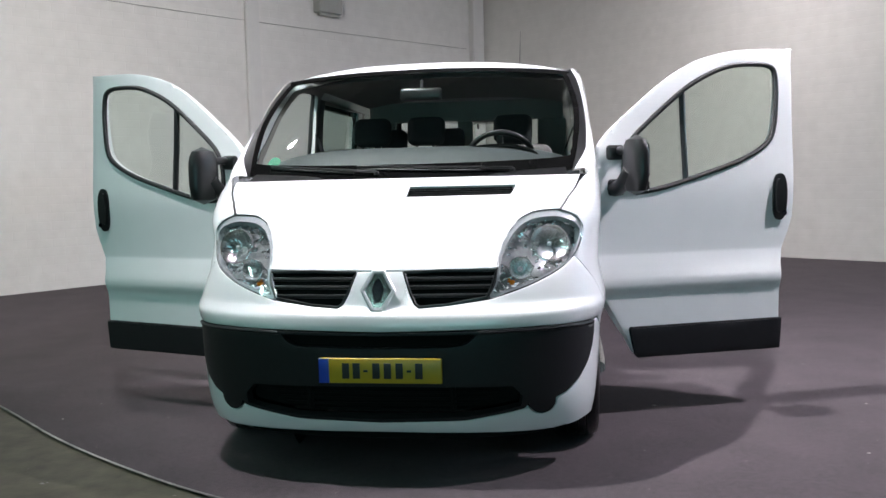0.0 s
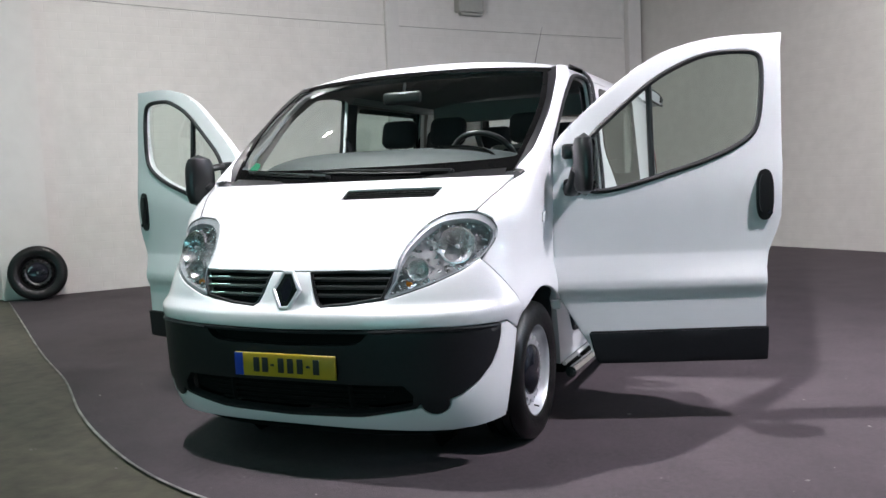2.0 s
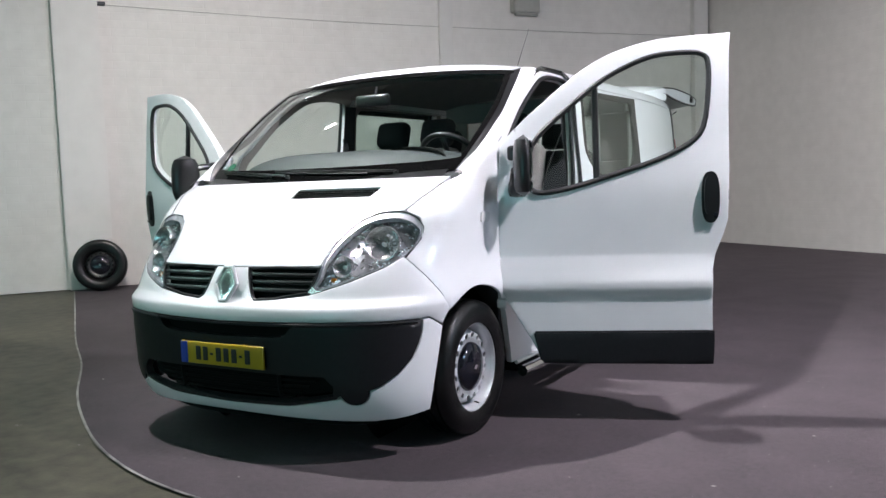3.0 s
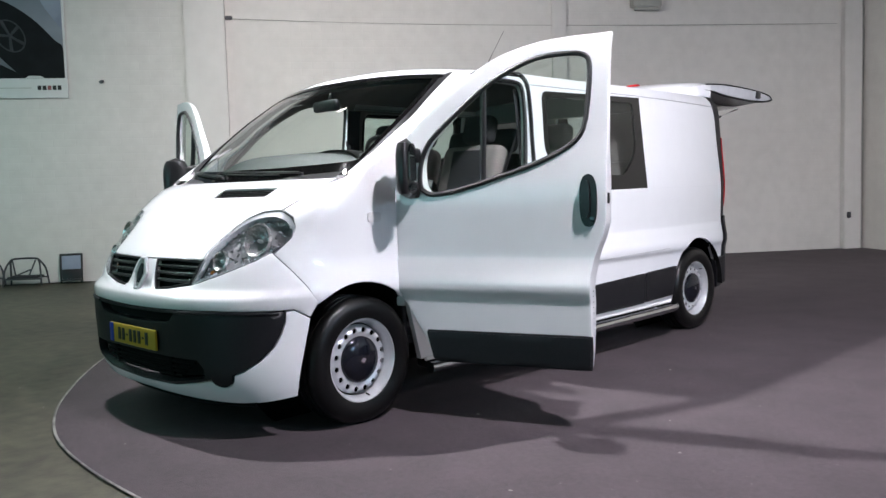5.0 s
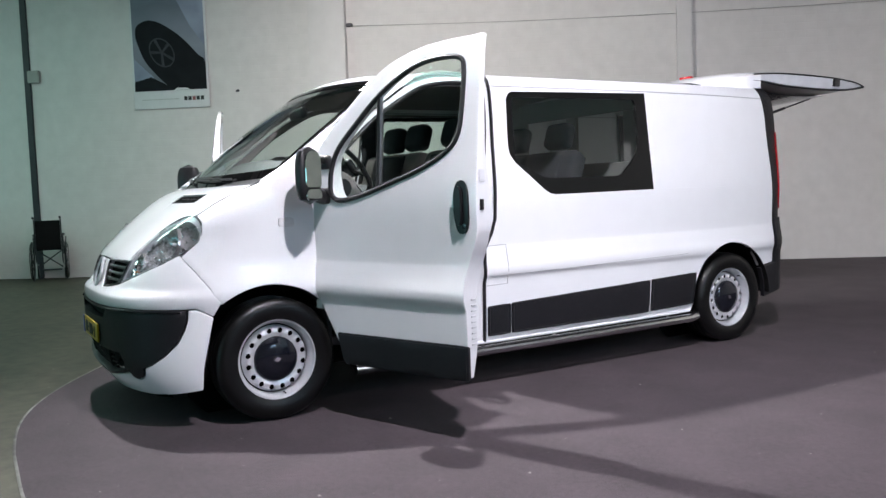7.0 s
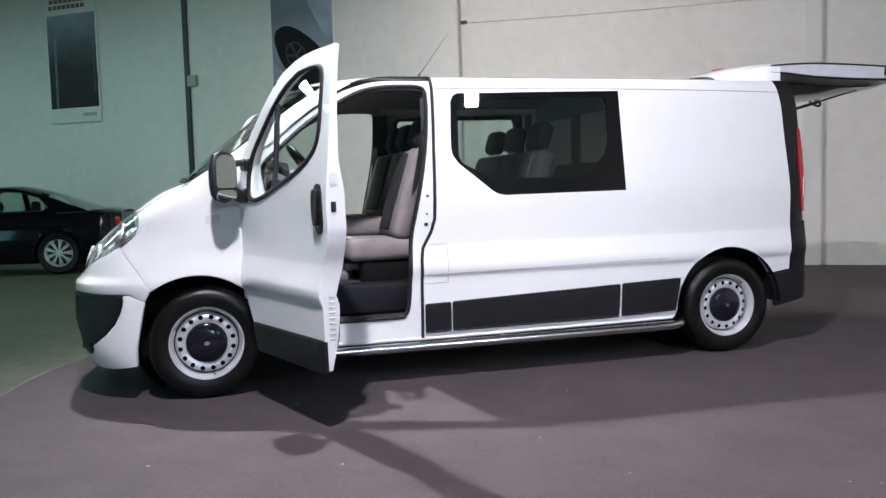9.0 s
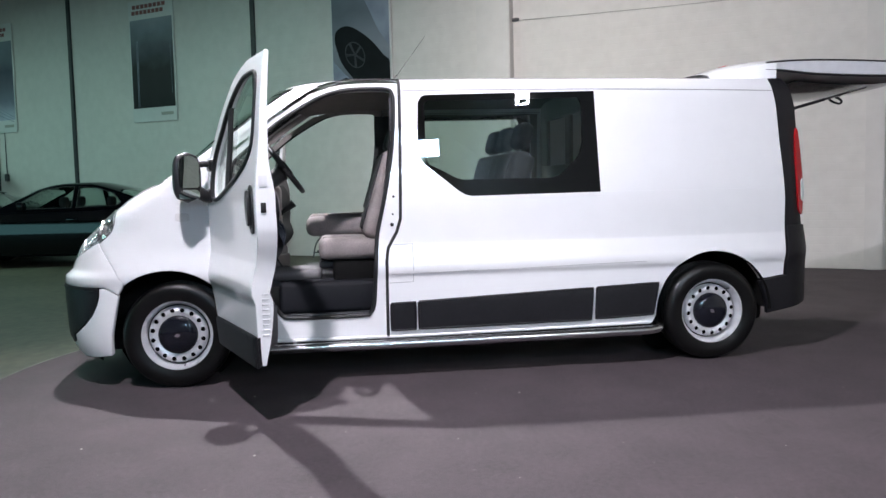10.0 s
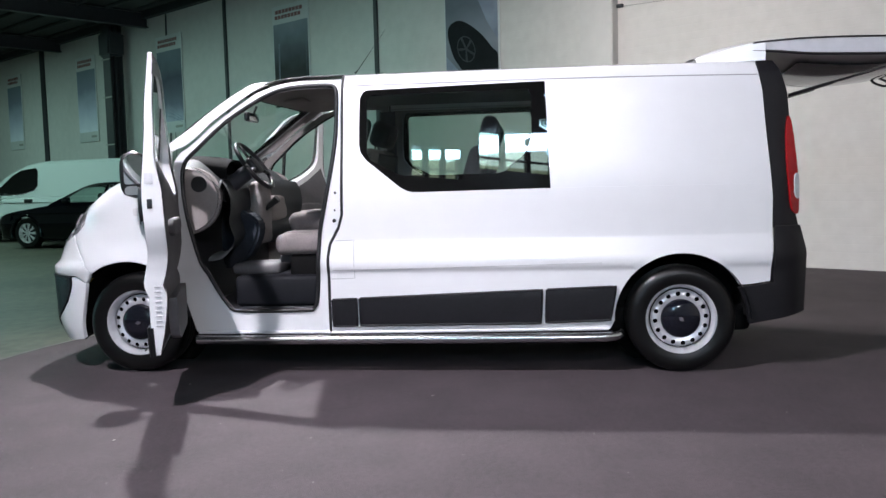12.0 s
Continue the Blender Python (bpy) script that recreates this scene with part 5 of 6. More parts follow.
part("floor_tray", rounded((.32, .33, .075), (.48, .76, .64), .03, 3), DOOR_TRIM, van)
for k in range(2):
    part("seat_rail", rounded((.03, .42, .05), (.34 + .22 * k, 1.12, .70), .01), DARK_STEEL, van)

# ---- things along the long wall ----


def hall_pose(s, d, z=0.0, turn=0.0):
    """A pose whose x runs along the wall and whose y points to the wall."""
    return Matrix.Translation(hall(s, d, z)) @ pose(0, 0, 0, 0, 0, math.degrees(WALL_ANGLE) + turn)


POSTER_WHITE = material("poster_white", (0.62, 0.63, 0.62), 0.4, grain=.06, scale=10)
POSTER_DARK = material("poster_dark_photo", (0.008, 0.009, 0.012), 0.7, spec=0.2, grain=.5, scale=5)
POSTER_GREY = material("poster_grey_photo", (0.20, 0.23, 0.27), 0.7, spec=0.2, second=(.08, .095, .125), grain=.5, scale=3.5)
POSTER_RIM = material("poster_dim_rim", (0.050, 0.054, 0.062), 0.6, spec=0.2, grain=.4, scale=9)
POSTER_LIGHT = material("poster_light_photo", (0.30, 0.35, 0.43), 0.7, spec=0.2, second=(.18, .20, .26), grain=.5, scale=2.5)


def print_material(name, stops, low, high):
    """A printed picture: soft bands of colour up the sheet, with cloudy drift."""
    m = material(name, stops[0][1], 0.6, spec=0.25)
    nt = m.node_tree
    co, cloud, sep, add, rng, ramp = (nt.nodes.new("ShaderNode" + k) for k in ("TexCoord", "TexNoise", "SeparateXYZ", "Math", "MapRange", "ValToRGB"))
    cloud.inputs["Scale"].default_value, cloud.inputs["Detail"].default_value = 2.2, 5
    add.operation = "MULTIPLY_ADD"
    add.inputs[1].default_value = 0.45
    rng.inputs["From Min"].default_value, rng.inputs["From Max"].default_value = low + 0.22, high + 0.22
    while len(ramp.color_ramp.elements) < len(stops):
        ramp.color_ramp.elements.new(0.5)
    for el, (at, colour) in zip(ramp.color_ramp.elements, stops):
        el.position, el.color = at, (*colour, 1)
    nt.links.new(co.outputs["Object"], sep.inputs[0])
    nt.links.new(co.outputs["Object"], cloud.inputs["Vector"])
    nt.links.new(cloud.outputs["Fac"], add.inputs[0])
    nt.links.new(sep.outputs["Y"], add.inputs[2])
    nt.links.new(add.outputs[0], rng.inputs["Value"])
    nt.links.new(rng.outputs[0], ramp.inputs[0])
    nt.links.new(ramp.outputs[0], nt.nodes["Principled BSDF"].inputs["Base Color"])
    return m


PRINT_TOWN = print_material("dark_town_print", ((0, (.012, .012, .014)), (.45, (.030, .028, .030)), (.72, (.10, .11, .13)), (1, (.26, .29, .33))), -.9, .80)
PRINT_ROAD = print_material("blue_road_print", ((0, (.42, .45, .55)), (.25, (.16, .17, .22)), (.6, (.07, .08, .11)), (1, (.20, .24, .28))), -.9, .80)
PRINT_PALE = print_material("pale_road_print", ((0, (.75, .78, .86)), (.35, (.50, .53, .64)), (.7, (.22, .25, .32)), (1, (.20, .24, .28))), -.9, .80)
PRINT_TYRE = print_material("grey_car_print", ((0, (.10, .11, .13)), (.35, (.22, .24, .28)), (.65, (.13, .15, .18)), (1, (.24, .27, .31))), -.9, 1.1)
POSTER_RED = material("poster_red_print", (0.26, 0.085, 0.085), 0.4, grain=.3, scale=20)


def flat(name, points, z, mat, parent, depth=.003):
    return part(name, prism(points, depth, m=Matrix.Translation((0, 0, z))), mat, parent)


def ellipse(cx, cy, rx, ry, tilt=0.0, n=36):
    c, s = math.cos(radians(tilt)), math.sin(radians(tilt))
    return [(cx + rx * math.cos(a) * c - ry * math.sin(a) * s, cy + rx * math.cos(a) * s + ry * math.sin(a) * c) for a in (2 * math.pi * k / n for k in range(n))]


def smooth_closed(points):
    return curved(points, 3)


def poster(s0, s1, kind, label):
    """A printed board on the wall: local x along it, y up, z out of the wall."""
    w, h = s1 - s0, 2.34
    p = thing("poster", label, "poster", "posters on the wall")
    p.matrix_basis = Matrix.Translation(hall((s0 + s1) / 2, 0.012, 2.56 + h / 2)) @ Matrix(((ALONG.x, 0, INTO.x, 0), (ALONG.y, 0, INTO.y, 0), (0, 1, 0, 0), (0, 0, 0, 1)))
    part("board", rounded((w, h, .024), (0, 0, .012), .004), POSTER_WHITE, p)
    x0, x1, y0, y1 = -w / 2 + .03, w / 2 - .03, -h / 2 + .27, h / 2 - .03
    if kind == 0:
        flat("photo", [(x0, y0), (x1, y0), (x1, y1), (x0, y1)], .024, PRINT_TYRE, p)
        flat("pale_shape", [(x0, -.40), (-.36, -.60), (-.25, -.70), (x0, -.74)], .026, POSTER_LIGHT, p)
        flat("pale_shape", [(.10, .55), (x1, .60), (x1, -.25), (.35, .05)], .026, POSTER_LIGHT, p)
        tyre = [(-.518, -.062), (-.489, .084), (-.343, .159), (-.176, .138), (.033, .021), (.242, -.146), (.451, -.376), (x1, -.50), (x1, y0), (.033, y0), (-.05, -.823), (-.217, -.656), (-.385, -.447), (-.481, -.209)]
        flat("tyre_shape", [(min(x, x1), max(y, y0)) for x, y in smooth_closed(tyre)], .028, POSTER_DARK, p)
        flat("ground_shape", [(x0, -.76), (-.30, -.69), (-.05, -.82), (.03, y0), (x0, y0)], .031, POSTER_DARK, p)
        rim = part("rim_shape", tube([Vector((x, y, .033)) for x, y in ellipse(-.11, -.33, .17, .23, 35) + ellipse(-.11, -.33, .17, .23, 35)[:1]], .010, 6, flat=.3), POSTER_RIM, p)
        for k in (1, 8, 15, 23, 30):
            q = ellipse(-.11, -.33, .17, .23, 35)[k]
            part("spoke_shape", tube([(-.11, -.33, .033), (*q, .033)], [.014, .024], 6, flat=.3), POSTER_RIM, rim)
        flat("highlight_shape", [(.05, y0), (.30, y0), (.26, y0 + .03), (.10, y0 + .035)], .033, POSTER_WHITE, p)
        for k in range(5):
            flat("print_bar", [(.20 + .065 * k, -h / 2 + .11), (.25 + .065 * k, -h / 2 + .11), (.25 + .065 * k, -h / 2 + .17), (.20 + .065 * k, -h / 2 + .17)], .024, INK if k != 2 else POSTER_RED, p)
        flat("print_bar", [(-.46, -h / 2 + .135), (.12, -h / 2 + .135), (.12, -h / 2 + .143), (-.46, -h / 2 + .143)], .024, GREY_BOX, p)
    else:
        flat("photo", [(x0, y0), (x1, y0), (x1, y1 - .34), (x0, y1 - .34)], .024, (PRINT_TOWN, PRINT_ROAD, PRINT_PALE)[kind - 1], p)
        if kind == 1:
            for x in (x0 + .14, x0 + .17):
                part("rail_shape", tube([(x, y0 + .02, .027), (x + .02, .4, .027)], .006, 6, flat=.3), POSTER_LIGHT, p)
            part("rail_shape", tube([(x1 - .06, y0 + .25, .027), (x1 - .07, .3, .027)], .005, 6, flat=.3), POSTER_GREY, p)
        elif kind == 2:
            for k in range(3):
                part("line_shape", tube([(x0 + .05, -.55 - .08 * k, .027), (0, -.62 - .08 * k, .027), (x1 - .05, -.84 - .05 * k, .027)], .006, 6, flat=.3), POSTER_LIGHT, p)
        for r, (a, b) in enumerate(((x0 + .08, x1 - .14), (x0 + .06, x1 - .20))):
            y = y1 - .13 - .11 * r
            n = 8
            for k in range(n):
                c = a + (b - a) * k / n
                flat("print_bar", [(c, y), (c + (b - a) / n * .8, y), (c + (b - a) / n * .8, y + .075), (c, y + .075)], .024, POSTER_RED, p)
        flat("print_bar", [(x1 - .38, -h / 2 + .11), (x1 - .06, -h / 2 + .11), (x1 - .06, -h / 2 + .17), (x1 - .38, -h / 2 + .17)], .024, GREY_BOX, p)
    return p


poster(-3.19, -2.0, 0, "large poster of a car wheel on the wall")
poster(-8.0, -6.82, 1, "tall dark poster with red heading on the wall")
poster(-12.75, -11.58, 2, "tall blue grey poster with red heading on the wall")
poster(-17.15, -16.0, 3, "tall pale poster on the far wall")
poster(-22.1, -21.0, 3, "tall pale poster on the far wall")

box = thing("cable_box", "beige cable box high on the white wall", "box")
hall_box("box_body", 6.20, 6.66, 0.0, 0.16, 3.84, 4.55, GREY_BOX, .012, box)
hall_box("box_foot", 6.26, 6.66, 0.02, 0.10, 3.80, 3.85, GREY_BOX, .008, box)
sw_box = thing("wall_socket", "small grey switch box on the wall", "socket")
hall_box("socket_body", -4.88, -4.69, 0.0, 0.07, 3.04, 3.23, GREY_BOX, .012, sw_box)
wire = part("wall_cable", tube(smooth_line([hall(0.16, .03, 3.66), hall(0.5, .02, 3.64), hall(3.0, .02, 3.585), hall(6.0, .02, 3.58), hall(9.7, .02, 3.62)], 6), .005, 6), GREY_BOX)
tagged(wire, "thin dark cable along the white wall", "cable")
clamp = part("wall_clamp", rounded((.10, .05, .05), (0, 0, 0), .01), DARK_STEEL)
clamp.matrix_basis = hall_pose(0.2, .03, 3.66)
tagged(clamp, "small dark cable clamp", "clamp")
tagged(part("wall_hook", rounded((.06, .05, .10), hall(9.85, .14, .55), .015), DARK_STEEL), "small dark fitting low on the wall", "fitting")
nail = part("wall_hook", rounded((.09, .04, .035), hall(-1.56, .02, 2.78), .01), DARK_STEEL)
tagged(nail, "small dark hook on the wall", "hook")
pipes = thing("wall_cables", "thin dark cables and sockets under a poster", "cable")
part("cable", tube([hall(-12.22, .03, 5.4), hall(-12.24, .03, 4.9)], .02, 6), DARK_STEEL, pipes)
part("cable", tube(smooth_line([hall(-12.24, .03, 2.56), hall(-12.28, .03, 2.0), hall(-12.30, .03, 1.25)], 4), .022, 6), DARK_STEEL, pipes)
part("cable", tube([hall(-12.02, .03, 2.56), hall(-12.02, .03, 1.66)], .010, 6), DARK_STEEL, pipes)
part("socket", rounded((.14, .08, .16), hall(-12.01, .04, 1.58), .02), DARK_STEEL, pipes)
part("socket", rounded((.12, .08, .22), hall(-12.32, .04, 1.30), .02), DARK_STEEL, pipes)

# Steel column with brackets, standing off the wall.
col = thing("steel_column", "dark steel column with pale brackets", "column")
hall_box("web", -14.45, -14.15, .36, .38, 0, 5.42, DARK_STEEL, 0, col)
hall_box("flange", -14.49, -14.11, .20, .225, 0, 5.42, DARK_STEEL, .004, col)
hall_box("flange", -14.49, -14.11, .52, .545, 0, 5.42, DARK_STEEL, .004, col)
hall_box("web", -14.32, -14.28, .22, .53, 0, 5.42, DARK_STEEL, 0, col)
hall_box("head", -14.61, -14.05, .16, .60, 4.6, 5.2, DARK_STEEL, .05, col)
for z in (2.35, 3.55, 4.5):
    hall_box("bracket", -14.51, -14.09, .545, .57, z, z + .035, GREY_BOX, .004, col)

# Spare wheel leaning against the pier.
spare = wheel("spare_wheel", "black spare wheel leaning on the white pier", "wheel", .325)
for ob in spare.children:
    if ob.name.split(".")[0] in ("rim", "rim_barrel", "wheel_disc"):
        ob.data.materials[0] = BLACK
spare.matrix_basis = Matrix.Translation(hall(-.02, .36, .318)) @ Matrix(((ALONG.x, 0, INTO.x, 0), (ALONG.y, 0, INTO.y, 0), (0, 1, 0, 0), (0, 0, 0, 1))) @ pose(0, 0, 0, -10, 0, 40)


def folding_stool(s, d, turn):
    """A low folding trestle of bent tube with a cloth seat."""
    t = thing("folding_stool", "low folding stool with dark tube frame", "stool", "folding stools by the wall")
    w, dd, h = .25, .15, .37
    for q in (-1, 1):
        part("frame", tube(smooth_line([(-w, q * dd, .01), (-w * .92, q * dd * .7, h * .6), (-w * .75, q * dd * .1, h - .03), (-w * .5, 0, h), (w * .5, 0, h), (w * .75, q * dd * .1, h - .03), (w * .92, q * dd * .7, h * .6), (w, q * dd, .01)], 4), .013, 8), DARK_STEEL, t)
        part("foot_bar", tube([(-w, q * dd, .10), (w, q * dd, .10)], .010, 8), DARK_STEEL, t)
    part("seat", rounded((.40, .26, .03), (0, 0, .12), .012), DARK_FABRIC, t)
    for q in (-1, 1):
        part("brace", tube([(-w * .9, q * .1, .10), (w * .3, -q * .05, .22)], .009, 8), DARK_STEEL, t)
        part("strap", tube([(q * w * .6, -.03, h - .02), (q * w * .35, -.12, .15)], .010, 6), DARK_STEEL, t)
    t.matrix_basis = hall_pose(s, d, 0, turn)
    return t


a = folding_stool(-3.20, .24, 4)
b = folding_stool(-2.64, .24, -3)
tagged(part("seat_cloth", rounded((.26, .12, .03), (0, 0, .385), .012), POSTER_RED, a))
stand = thing("display_frame", "small dark framed board leaning by the wall", "frame")
for x in (-.135, .135):
    part("side_bar", rounded((.028, .03, .41), (x, 0, .205), .010), BLACK, stand)
part("top_bar", rounded((.27, .03, .030), (0, 0, .395), .010), BLACK, stand)
part("board", rounded((.25, .014, .14), (0, 0, .12), .005), BLACK, stand)
part("pane", rounded((.25, .010, .19), (0, -.002, .285), .004), POSTER_LIGHT, stand, "pale shiny pane")
part("foot", rounded((.26, .07, .03), (0, 0, .04), .010), BLACK, stand)
stand.matrix_basis = hall_pose(-2.08, .12, 0, 6) @ pose(0, 0, 0, -9, 0, 0)


def wheelchair():
    c = thing("wheelchair", "black folding wheelchair seen from behind", "wheelchair")
    for q in (-1, 1):
        wh = part("big_wheel", lathe([(.285, -.012), (.30, -.014), (.305, 0), (.30, .014), (.285, .012)], 40, closed=True), TYRE, c)
        wh.matrix_basis = Matrix.Translation((q * .29, .0, .305)) @ pose(0, 0, 0, 0, 90, 0)
        ring = part("hand_rim", lathe([(.255, -.006), (.262, -.008), (.267, 0), (.262, .008), (.255, .006)], 40, closed=True), SATIN, wh)
        ring.matrix_basis = Matrix.Translation((0, 0, q * .03))
        for k in range(12):
            a = math.pi * 2 * k / 12
            part("spoke", tube([(0, 0, .01 * (-1) ** k), (.29 * math.cos(a), .29 * math.sin(a), 0)], .004, 5), SATIN, wh)
        part("hub", lathe([(0, -.03), (.03, -.03), (.03, .03), (0, .03)], 14), BLACK, wh)
        part("caster", lathe([(0, -.015), (.08, -.015), (.09, 0), (.08, .015), (0, .015)], 22, Matrix.Translation((q * .24, .42, .09)) @ pose(0, 0, 0, 0, 90, 0)), TYRE, c)
        part("frame_tube", tube(smooth_line([(q * .23, -.18, .96), (q * .23, -.10, .93), (q * .23, -.06, .85), (q * .23, -.04, .45), (q * .23, 0, .30), (q * .23, .42, .22)], 4), .012, 8), BLACK, c)
        part("grip", tube([(q * .23, -.24, .965), (q * .23, -.14, .955)], .020, 10), BLACK, c)
        part("armrest", rounded((.05, .34, .035), (q * .25, .16, .70), .014), BLACK, c)
        part("arm_post", tube([(q * .25, .02, .68), (q * .25, .02, .40)], .011, 8), BLACK, c)
        part("brake", tube([(q * .27, .26, .45), (q * .29, .27, .66)], .010, 8), BLACK, c)
        part("cross_brace", tube([(-q * .22, .10, .20), (q * .22, .12, .46)], .011, 8), DARK_STEEL, c)
    part("backrest", rounded((.43, .03, .44), (0, -.045, .70), .012), MATT, c)
    part("seat", rounded((.43, .40, .03), (0, .18, .48), .012), MATT, c)
    part("footplate", rounded((.36, .14, .02), (0, .52, .14), .008), BLACK, c)
    c.matrix_basis = hall_pose(-4.50, .42, 0, 27) @ Matrix.Diagonal((.80, .85, 1, 1))


wheelchair()

# ---- parked vehicles ----
CAR_BLACK = material("black_car_paint", (0.0025, 0.0025, 0.004), 0.06, spec=0.35)
CAR_WHITE = material("off_white_van_paint", (0.62, 0.66, 0.64), 0.3, coat=0.5)
CAR_GLASS = glass_material("car_glass", (0.80, 0.90, 0.86), 0.88)
ALLOY = material("alloy_wheel", (0.70, 0.70, 0.71), 0.28, 0.45, grain=.1, scale=30)


def vehicle(name, label, length, width, belt, low, top_line, roof_in, wheels, paint, tyre_r, windows, spokes):
    """A vehicle along x, nose at -x. low: (x, height) of the lower body's top edge; top_line: the same for the glasshouse."""
    v = thing(name, label, "car" if name == "car" else "van", "parked vehicles")
    lo = pchip(*zip(*low))
    hi = pchip(*zip(*top_line))
    hw = width / 2
    rows = []
    for x in np.linspace(low[0][0], low[-1][0], 110):
        e = min(1.0, min(x - low[0][0], low[-1][0] - x) / .45)
        w = hw * (0.72 + 0.28 * max(0.0, 1 - (1 - e) ** 3))
        z0, z1 = .20, lo(x)
        prof = [(.90, z0), (.94, z0 + .06), (.97, z0 + .12), (.985, z0 + .18), (.995, z0 + .24), (1.0, z0 + .30), (1.0, z0 + .36), (.997, z0 + .42), (.99, z1 - .16), (.965, z1 - .04), (.90, z1 - .005), (.5, z1 + .02), (0, z1 + .03)]
        rows.append([Vector((x, -w * k, z)) for k, z in prof] + [Vector((x, w * k, z)) for k, z in prof[-2::-1]])
    # Wheel openings cut out of the skirts.
    bm = sheet(rows)
    cut = []
    for f in bm.faces:
        c = f.calc_center_median()
        if abs(c.y) > hw * .6 and any(math.hypot(c.x - wx, c.z - tyre_r) < tyre_r + .045 for wx in wheels):
            cut.append(f)
    bmesh.ops.delete(bm, geom=cut, context="FACES")
    bmesh.ops.recalc_face_normals(bm, faces=bm.faces)
    part("body", bm, paint, v)
    part("body_end", sheet([[Vector((low[0][0], y, z)) for z in (.20, .5, lo(low[0][0]))] for y in np.linspace(-hw * .66, hw * .66, 5)]), paint, v)
    part("body_end", sheet([[Vector((low[-1][0], y, z)) for z in (.20, .5, lo(low[-1][0]))] for y in np.linspace(-hw * .66, hw * .66, 5)]), paint, v)
    tall = max(hi(q[0]) - lo(q[0]) for q in top_line)

    def section(x):
        zt, zb = hi(x), min(lo(x) - .01, hi(x))
        k = (zt - zb) / tall
        return zt, zb, k, hw * (.93 - roof_in * k * .9)
    xs = np.linspace(top_line[0][0], top_line[-1][0], 41)
    peak = max(q[1] for q in top_line)
    rows = []
    for x in xs:
        zt, zb, k, wt = section(x)
        rows.append([Vector((x, -wt, zt - .06 * k)), Vector((x, -wt + .08, zt - .01 * k)), Vector((x, 0, zt + .015)), Vector((x, wt - .08, zt - .01 * k)), Vector((x, wt, zt - .06 * k))])
    a = max(i for i in range(20) if hi(xs[i]) < peak - .09)
    b = min(i for i in range(20, 41) if hi(xs[i]) < peak - .12) if name == "car" else 40
    part("roof", sheet(rows[a:b + 1]), paint, v)
    part("windscreen", sheet(rows[:a + 1]), CAR_GLASS if name == "car" else FRIT, v)
    if name == "car":
        part("rear_window", sheet(rows[b:]), CAR_GLASS, v)
    outline = [(x, section(x)[1]) for x in xs[1:-1]] + [(x, section(x)[0] - .06 * section(x)[2]) for x in xs[-2:0:-1]]
    for q in (-1, 1):
        def glassy(u, z, q=q):
            zt, zb, k, wt = section(u)
            t = min(max((z - zb) / max(zt - .06 * k - zb, .02), 0), 1)
            return Vector((u, q * (hw * .93 + (wt - hw * .93) * t), z))
        part("cab_side", patch(outline, windows, surf=glassy, step=.10), paint, v)
        for poly in windows:
            part("window", patch(poly, surf=glassy, step=.12, lift=.004 * q), CAR_GLASS if name == "car" else FRIT, v)
            part("window_trim", tube([off_skin(glassy, *p, -.006 * q) for p in dense(poly, .1)] + [off_skin(glassy, *poly[0], -.006 * q)], .008, 6), BLACK, v)
        for wx in wheels:
            part("arch_lip", tube([(wx + (tyre_r + .045) * math.cos(radians(a)), q * hw * .985, tyre_r + (tyre_r + .045) * math.sin(radians(a))) for a in range(-12, 193, 12)], .022, 8), paint, v)
            w = part("wheel", lathe([(tyre_r * .66, .09), (tyre_r * .74, .10), (tyre_r * .93, .10), (tyre_r, .07), (tyre_r, -.08), (tyre_r * .9, -.1), (tyre_r * .6, -.1)], 40), TYRE, v)
            w.matrix_basis = Matrix.Translation((wx, q * (hw - .13), tyre_r)) @ pose(0, 0, 0, -90 * q, 0, 0)
            part("rim", lathe([(tyre_r * .60, .04), (tyre_r * .66, .085), (tyre_r * .72, .092), (tyre_r * .70, .07), (tyre_r * .6, -.08)], 36), ALLOY, w)
            bm = bmesh.new()
            for k in range(spokes):
                a = 2 * math.pi * k / spokes
                for o in (-.10, .10):
                    tube([Vector((.05 * math.cos(a), .05 * math.sin(a), .075)), Vector((tyre_r * .66 * math.cos(a + o), tyre_r * .66 * math.sin(a + o), .07))], .013, 6, bm)
            lathe([(0, .085), (.05, .082), (.055, .06), (0, .06)], 20, None, bm)
            part("spokes", bm, ALLOY, w)
            part("brake_disc", lathe([(0, .0), (tyre_r * .6, .0)], 28), DARK_STEEL, w)
        part("headlight", rounded((.30, .16, .13), (low[0][0] + .20, q * hw * .74, lo(low[0][0]) - .09), .05, 3, pose(0, 0, 0, 0, 0, -28 * q)), WHITE_LENS if name != "car" else REFLECTOR, v, "clear headlight")
        part("tail_lamp", rounded((.18, .22, .15), (low[-1][0] - .10, q * hw * .70, lo(low[-1][0]) - .14), .04, 3), RED, v, "red tail lamp")
        part("door_mirror", rounded((.12, .18, .13), (top_line[0][0] + .62, q * (hw + .06), lo(top_line[0][0] + .6) + .09), .04, 3), paint, v)
        part("side_crease", tube([(x, q * (hw + .003), belt - .16) for x in np.linspace(low[0][0] + .5, low[-1][0] - .4, 8)], .012, 6), paint, v)
        part("door_handle", rounded((.18, .03, .05) if name == "car" else (.26, .03, .09), (.45 if name == "car" else -.42, q * (hw + .005), belt - .13), .012), paint if name == "car" else BLACK, v)
    part("underbody", rounded((length * .9, width * .8, .20), (0, 0, .26), .05), MATT, v)
    for x in (-.05, .75):
        part("seat", rounded((.5, width * .70, .50), (x, 0, .70), .12, 3), DARK_FABRIC, v)
        for y in (-.36, .36):
            part("head_restraint", rounded((.10, .26, .17), (x + .18, y, 1.06), .05, 3), DARK_FABRIC, v)
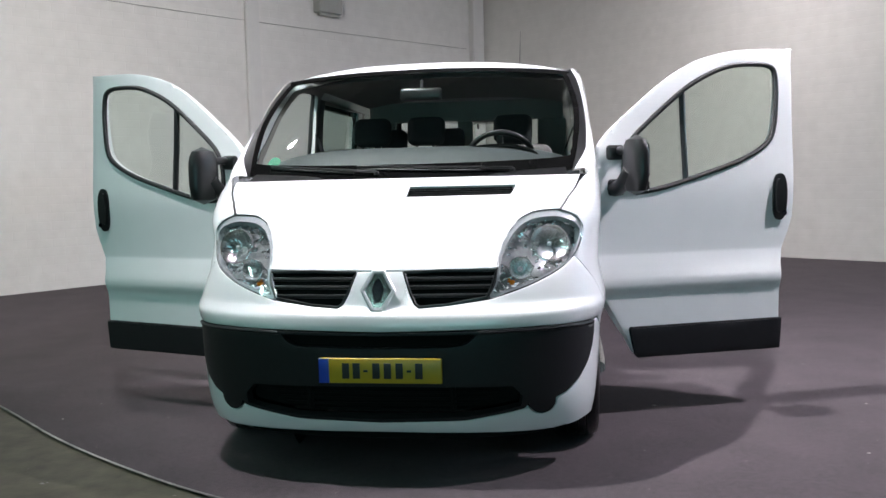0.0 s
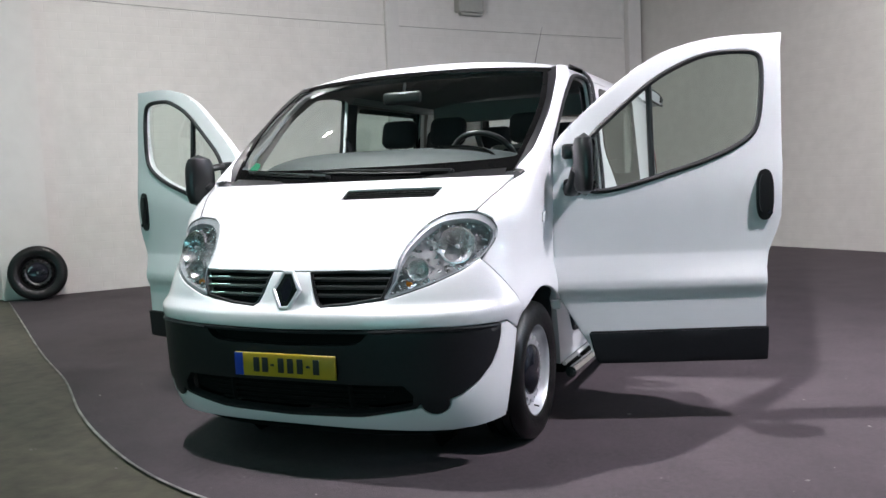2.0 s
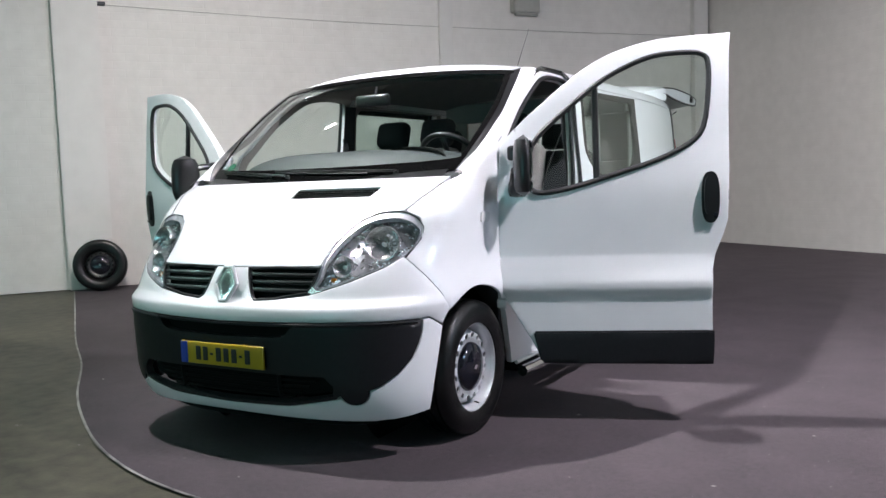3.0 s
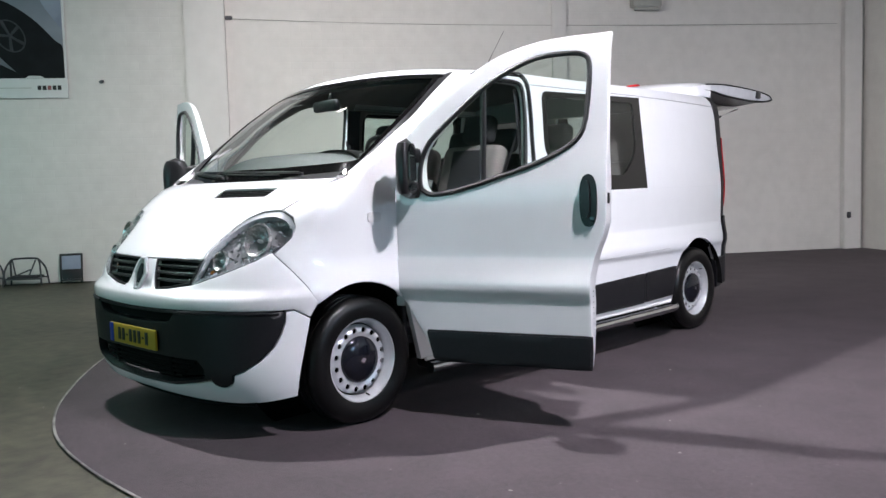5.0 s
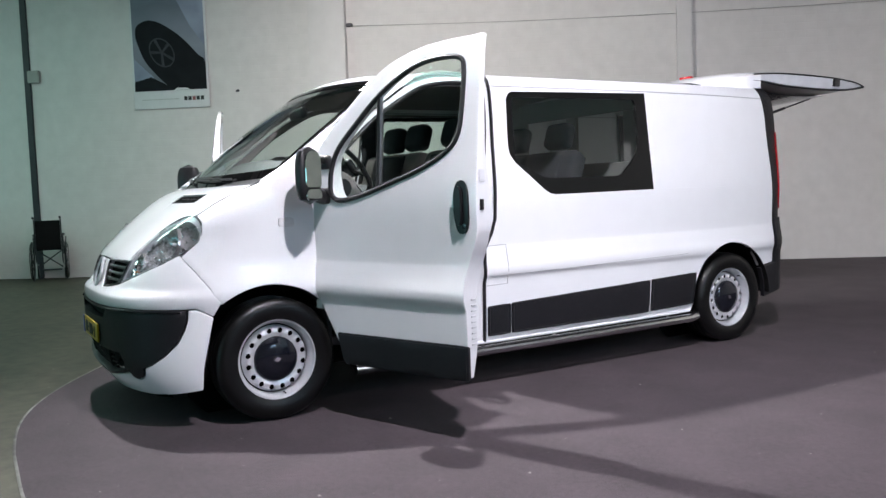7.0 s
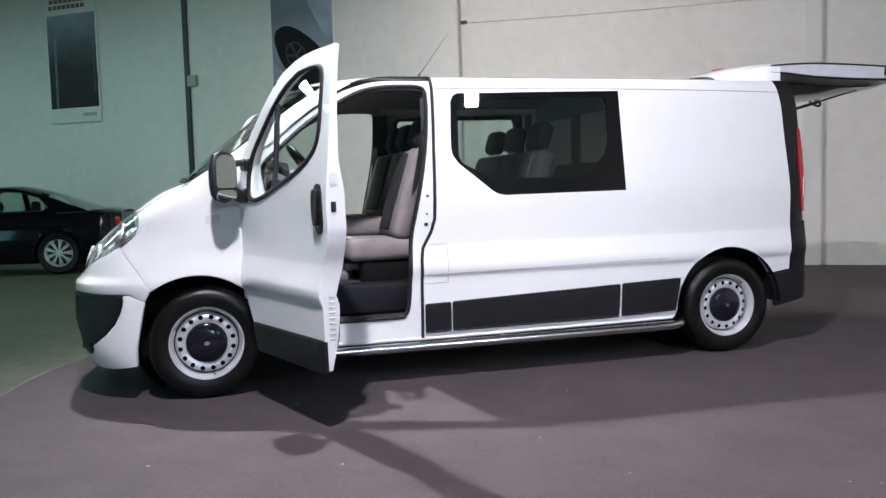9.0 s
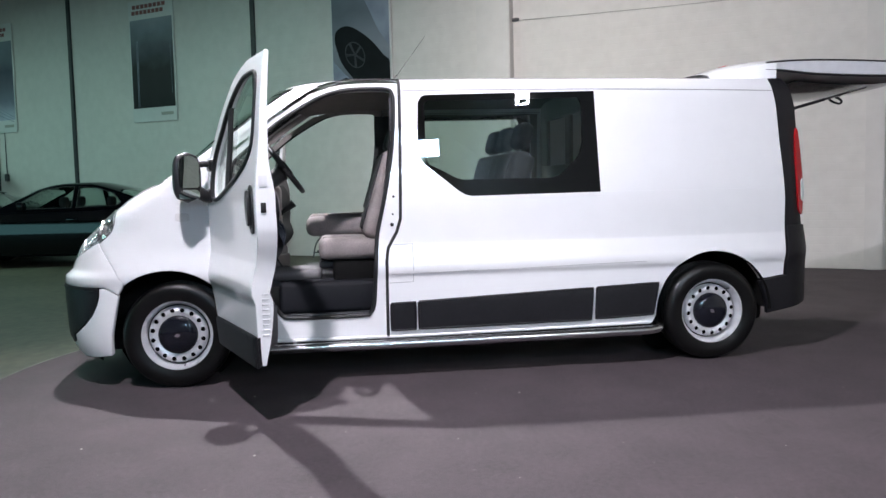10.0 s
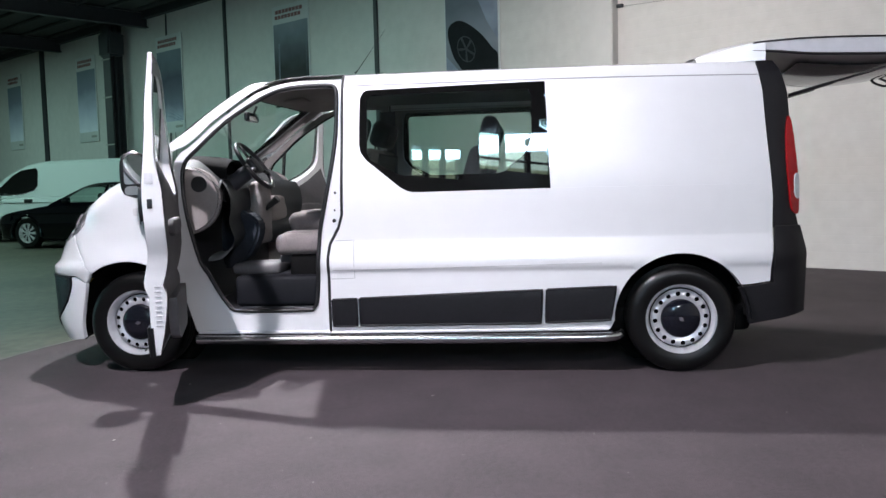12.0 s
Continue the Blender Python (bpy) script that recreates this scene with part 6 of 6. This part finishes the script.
    part("bumper", rounded((.16, width * .86, .26), (low[0][0] + .03, 0, .40), .07, 3), paint, v)
    part("bumper", rounded((.16, width * .86, .26), (low[-1][0] - .03, 0, .42), .07, 3), paint, v)
    return v


CAR_LOW = [(-2.28, .62), (-2.0, .74), (-1.4, .84), (-.8, .91), (.2, .93), (1.3, .96), (2.0, .98), (2.28, .93)]
CAR_TOP = [(-.95, .88), (-.6, 1.08), (-.15, 1.30), (.2, 1.37), (.6, 1.375), (1.1, 1.28), (1.55, 1.10), (1.85, .97)]
CAR_WIN = [[(-.42, .955), (-.42, 1.07), (-.10, 1.265), (.25, 1.315), (.42, 1.315), (.42, .965)], [(.50, .97), (.50, 1.31), (.80, 1.28), (1.08, 1.19), (1.22, 1.04), (1.15, .985)]]
c1 = vehicle("car", "black parked coupe with bright multi-spoke wheels", 4.56, 1.76, .90, CAR_LOW, CAR_TOP, .26, (-1.42, 1.36), CAR_BLACK, .325, CAR_WIN, 9)
c1.matrix_basis = hall_pose(-7.46, 2.12, 0, 0) @ pose(0, 0, 0, 0, 0, 30)
c2 = copy_thing(c1, hall_pose(-11.25, 2.2, 0, 0) @ pose(0, 0, 0, 0, 0, 28))
tagged(c2, "black parked coupe beside a white van")
VAN_LOW = [(-2.6, .70), (-2.45, .86), (-2.1, .96), (-1.6, 1.03), (-.7, 1.08), (1.0, 1.10), (2.6, 1.10)]
VAN_TOP = [(-2.0, 1.02), (-1.5, 1.38), (-.95, 1.72), (-.5, 1.87), (.1, 1.94), (1.8, 1.95), (2.58, 1.93)]
v2 = vehicle("parked_van", "off-white panel van parked beside the wall", 5.2, 1.5, 1.12, VAN_LOW, VAN_TOP, .10, (-1.75, 1.6), CAR_WHITE, .32, [[(-1.60, 1.13), (-1.50, 1.22), (-.97, 1.60), (-.70, 1.72), (-.24, 1.77), (-.18, 1.70), (-.19, 1.34), (-.32, 1.23), (-.68, 1.15)]], 5)
v2.matrix_basis = hall_pose(-14.3, 1.78, 0, 0) @ pose(0, 0, 0, 0, 0, 22)
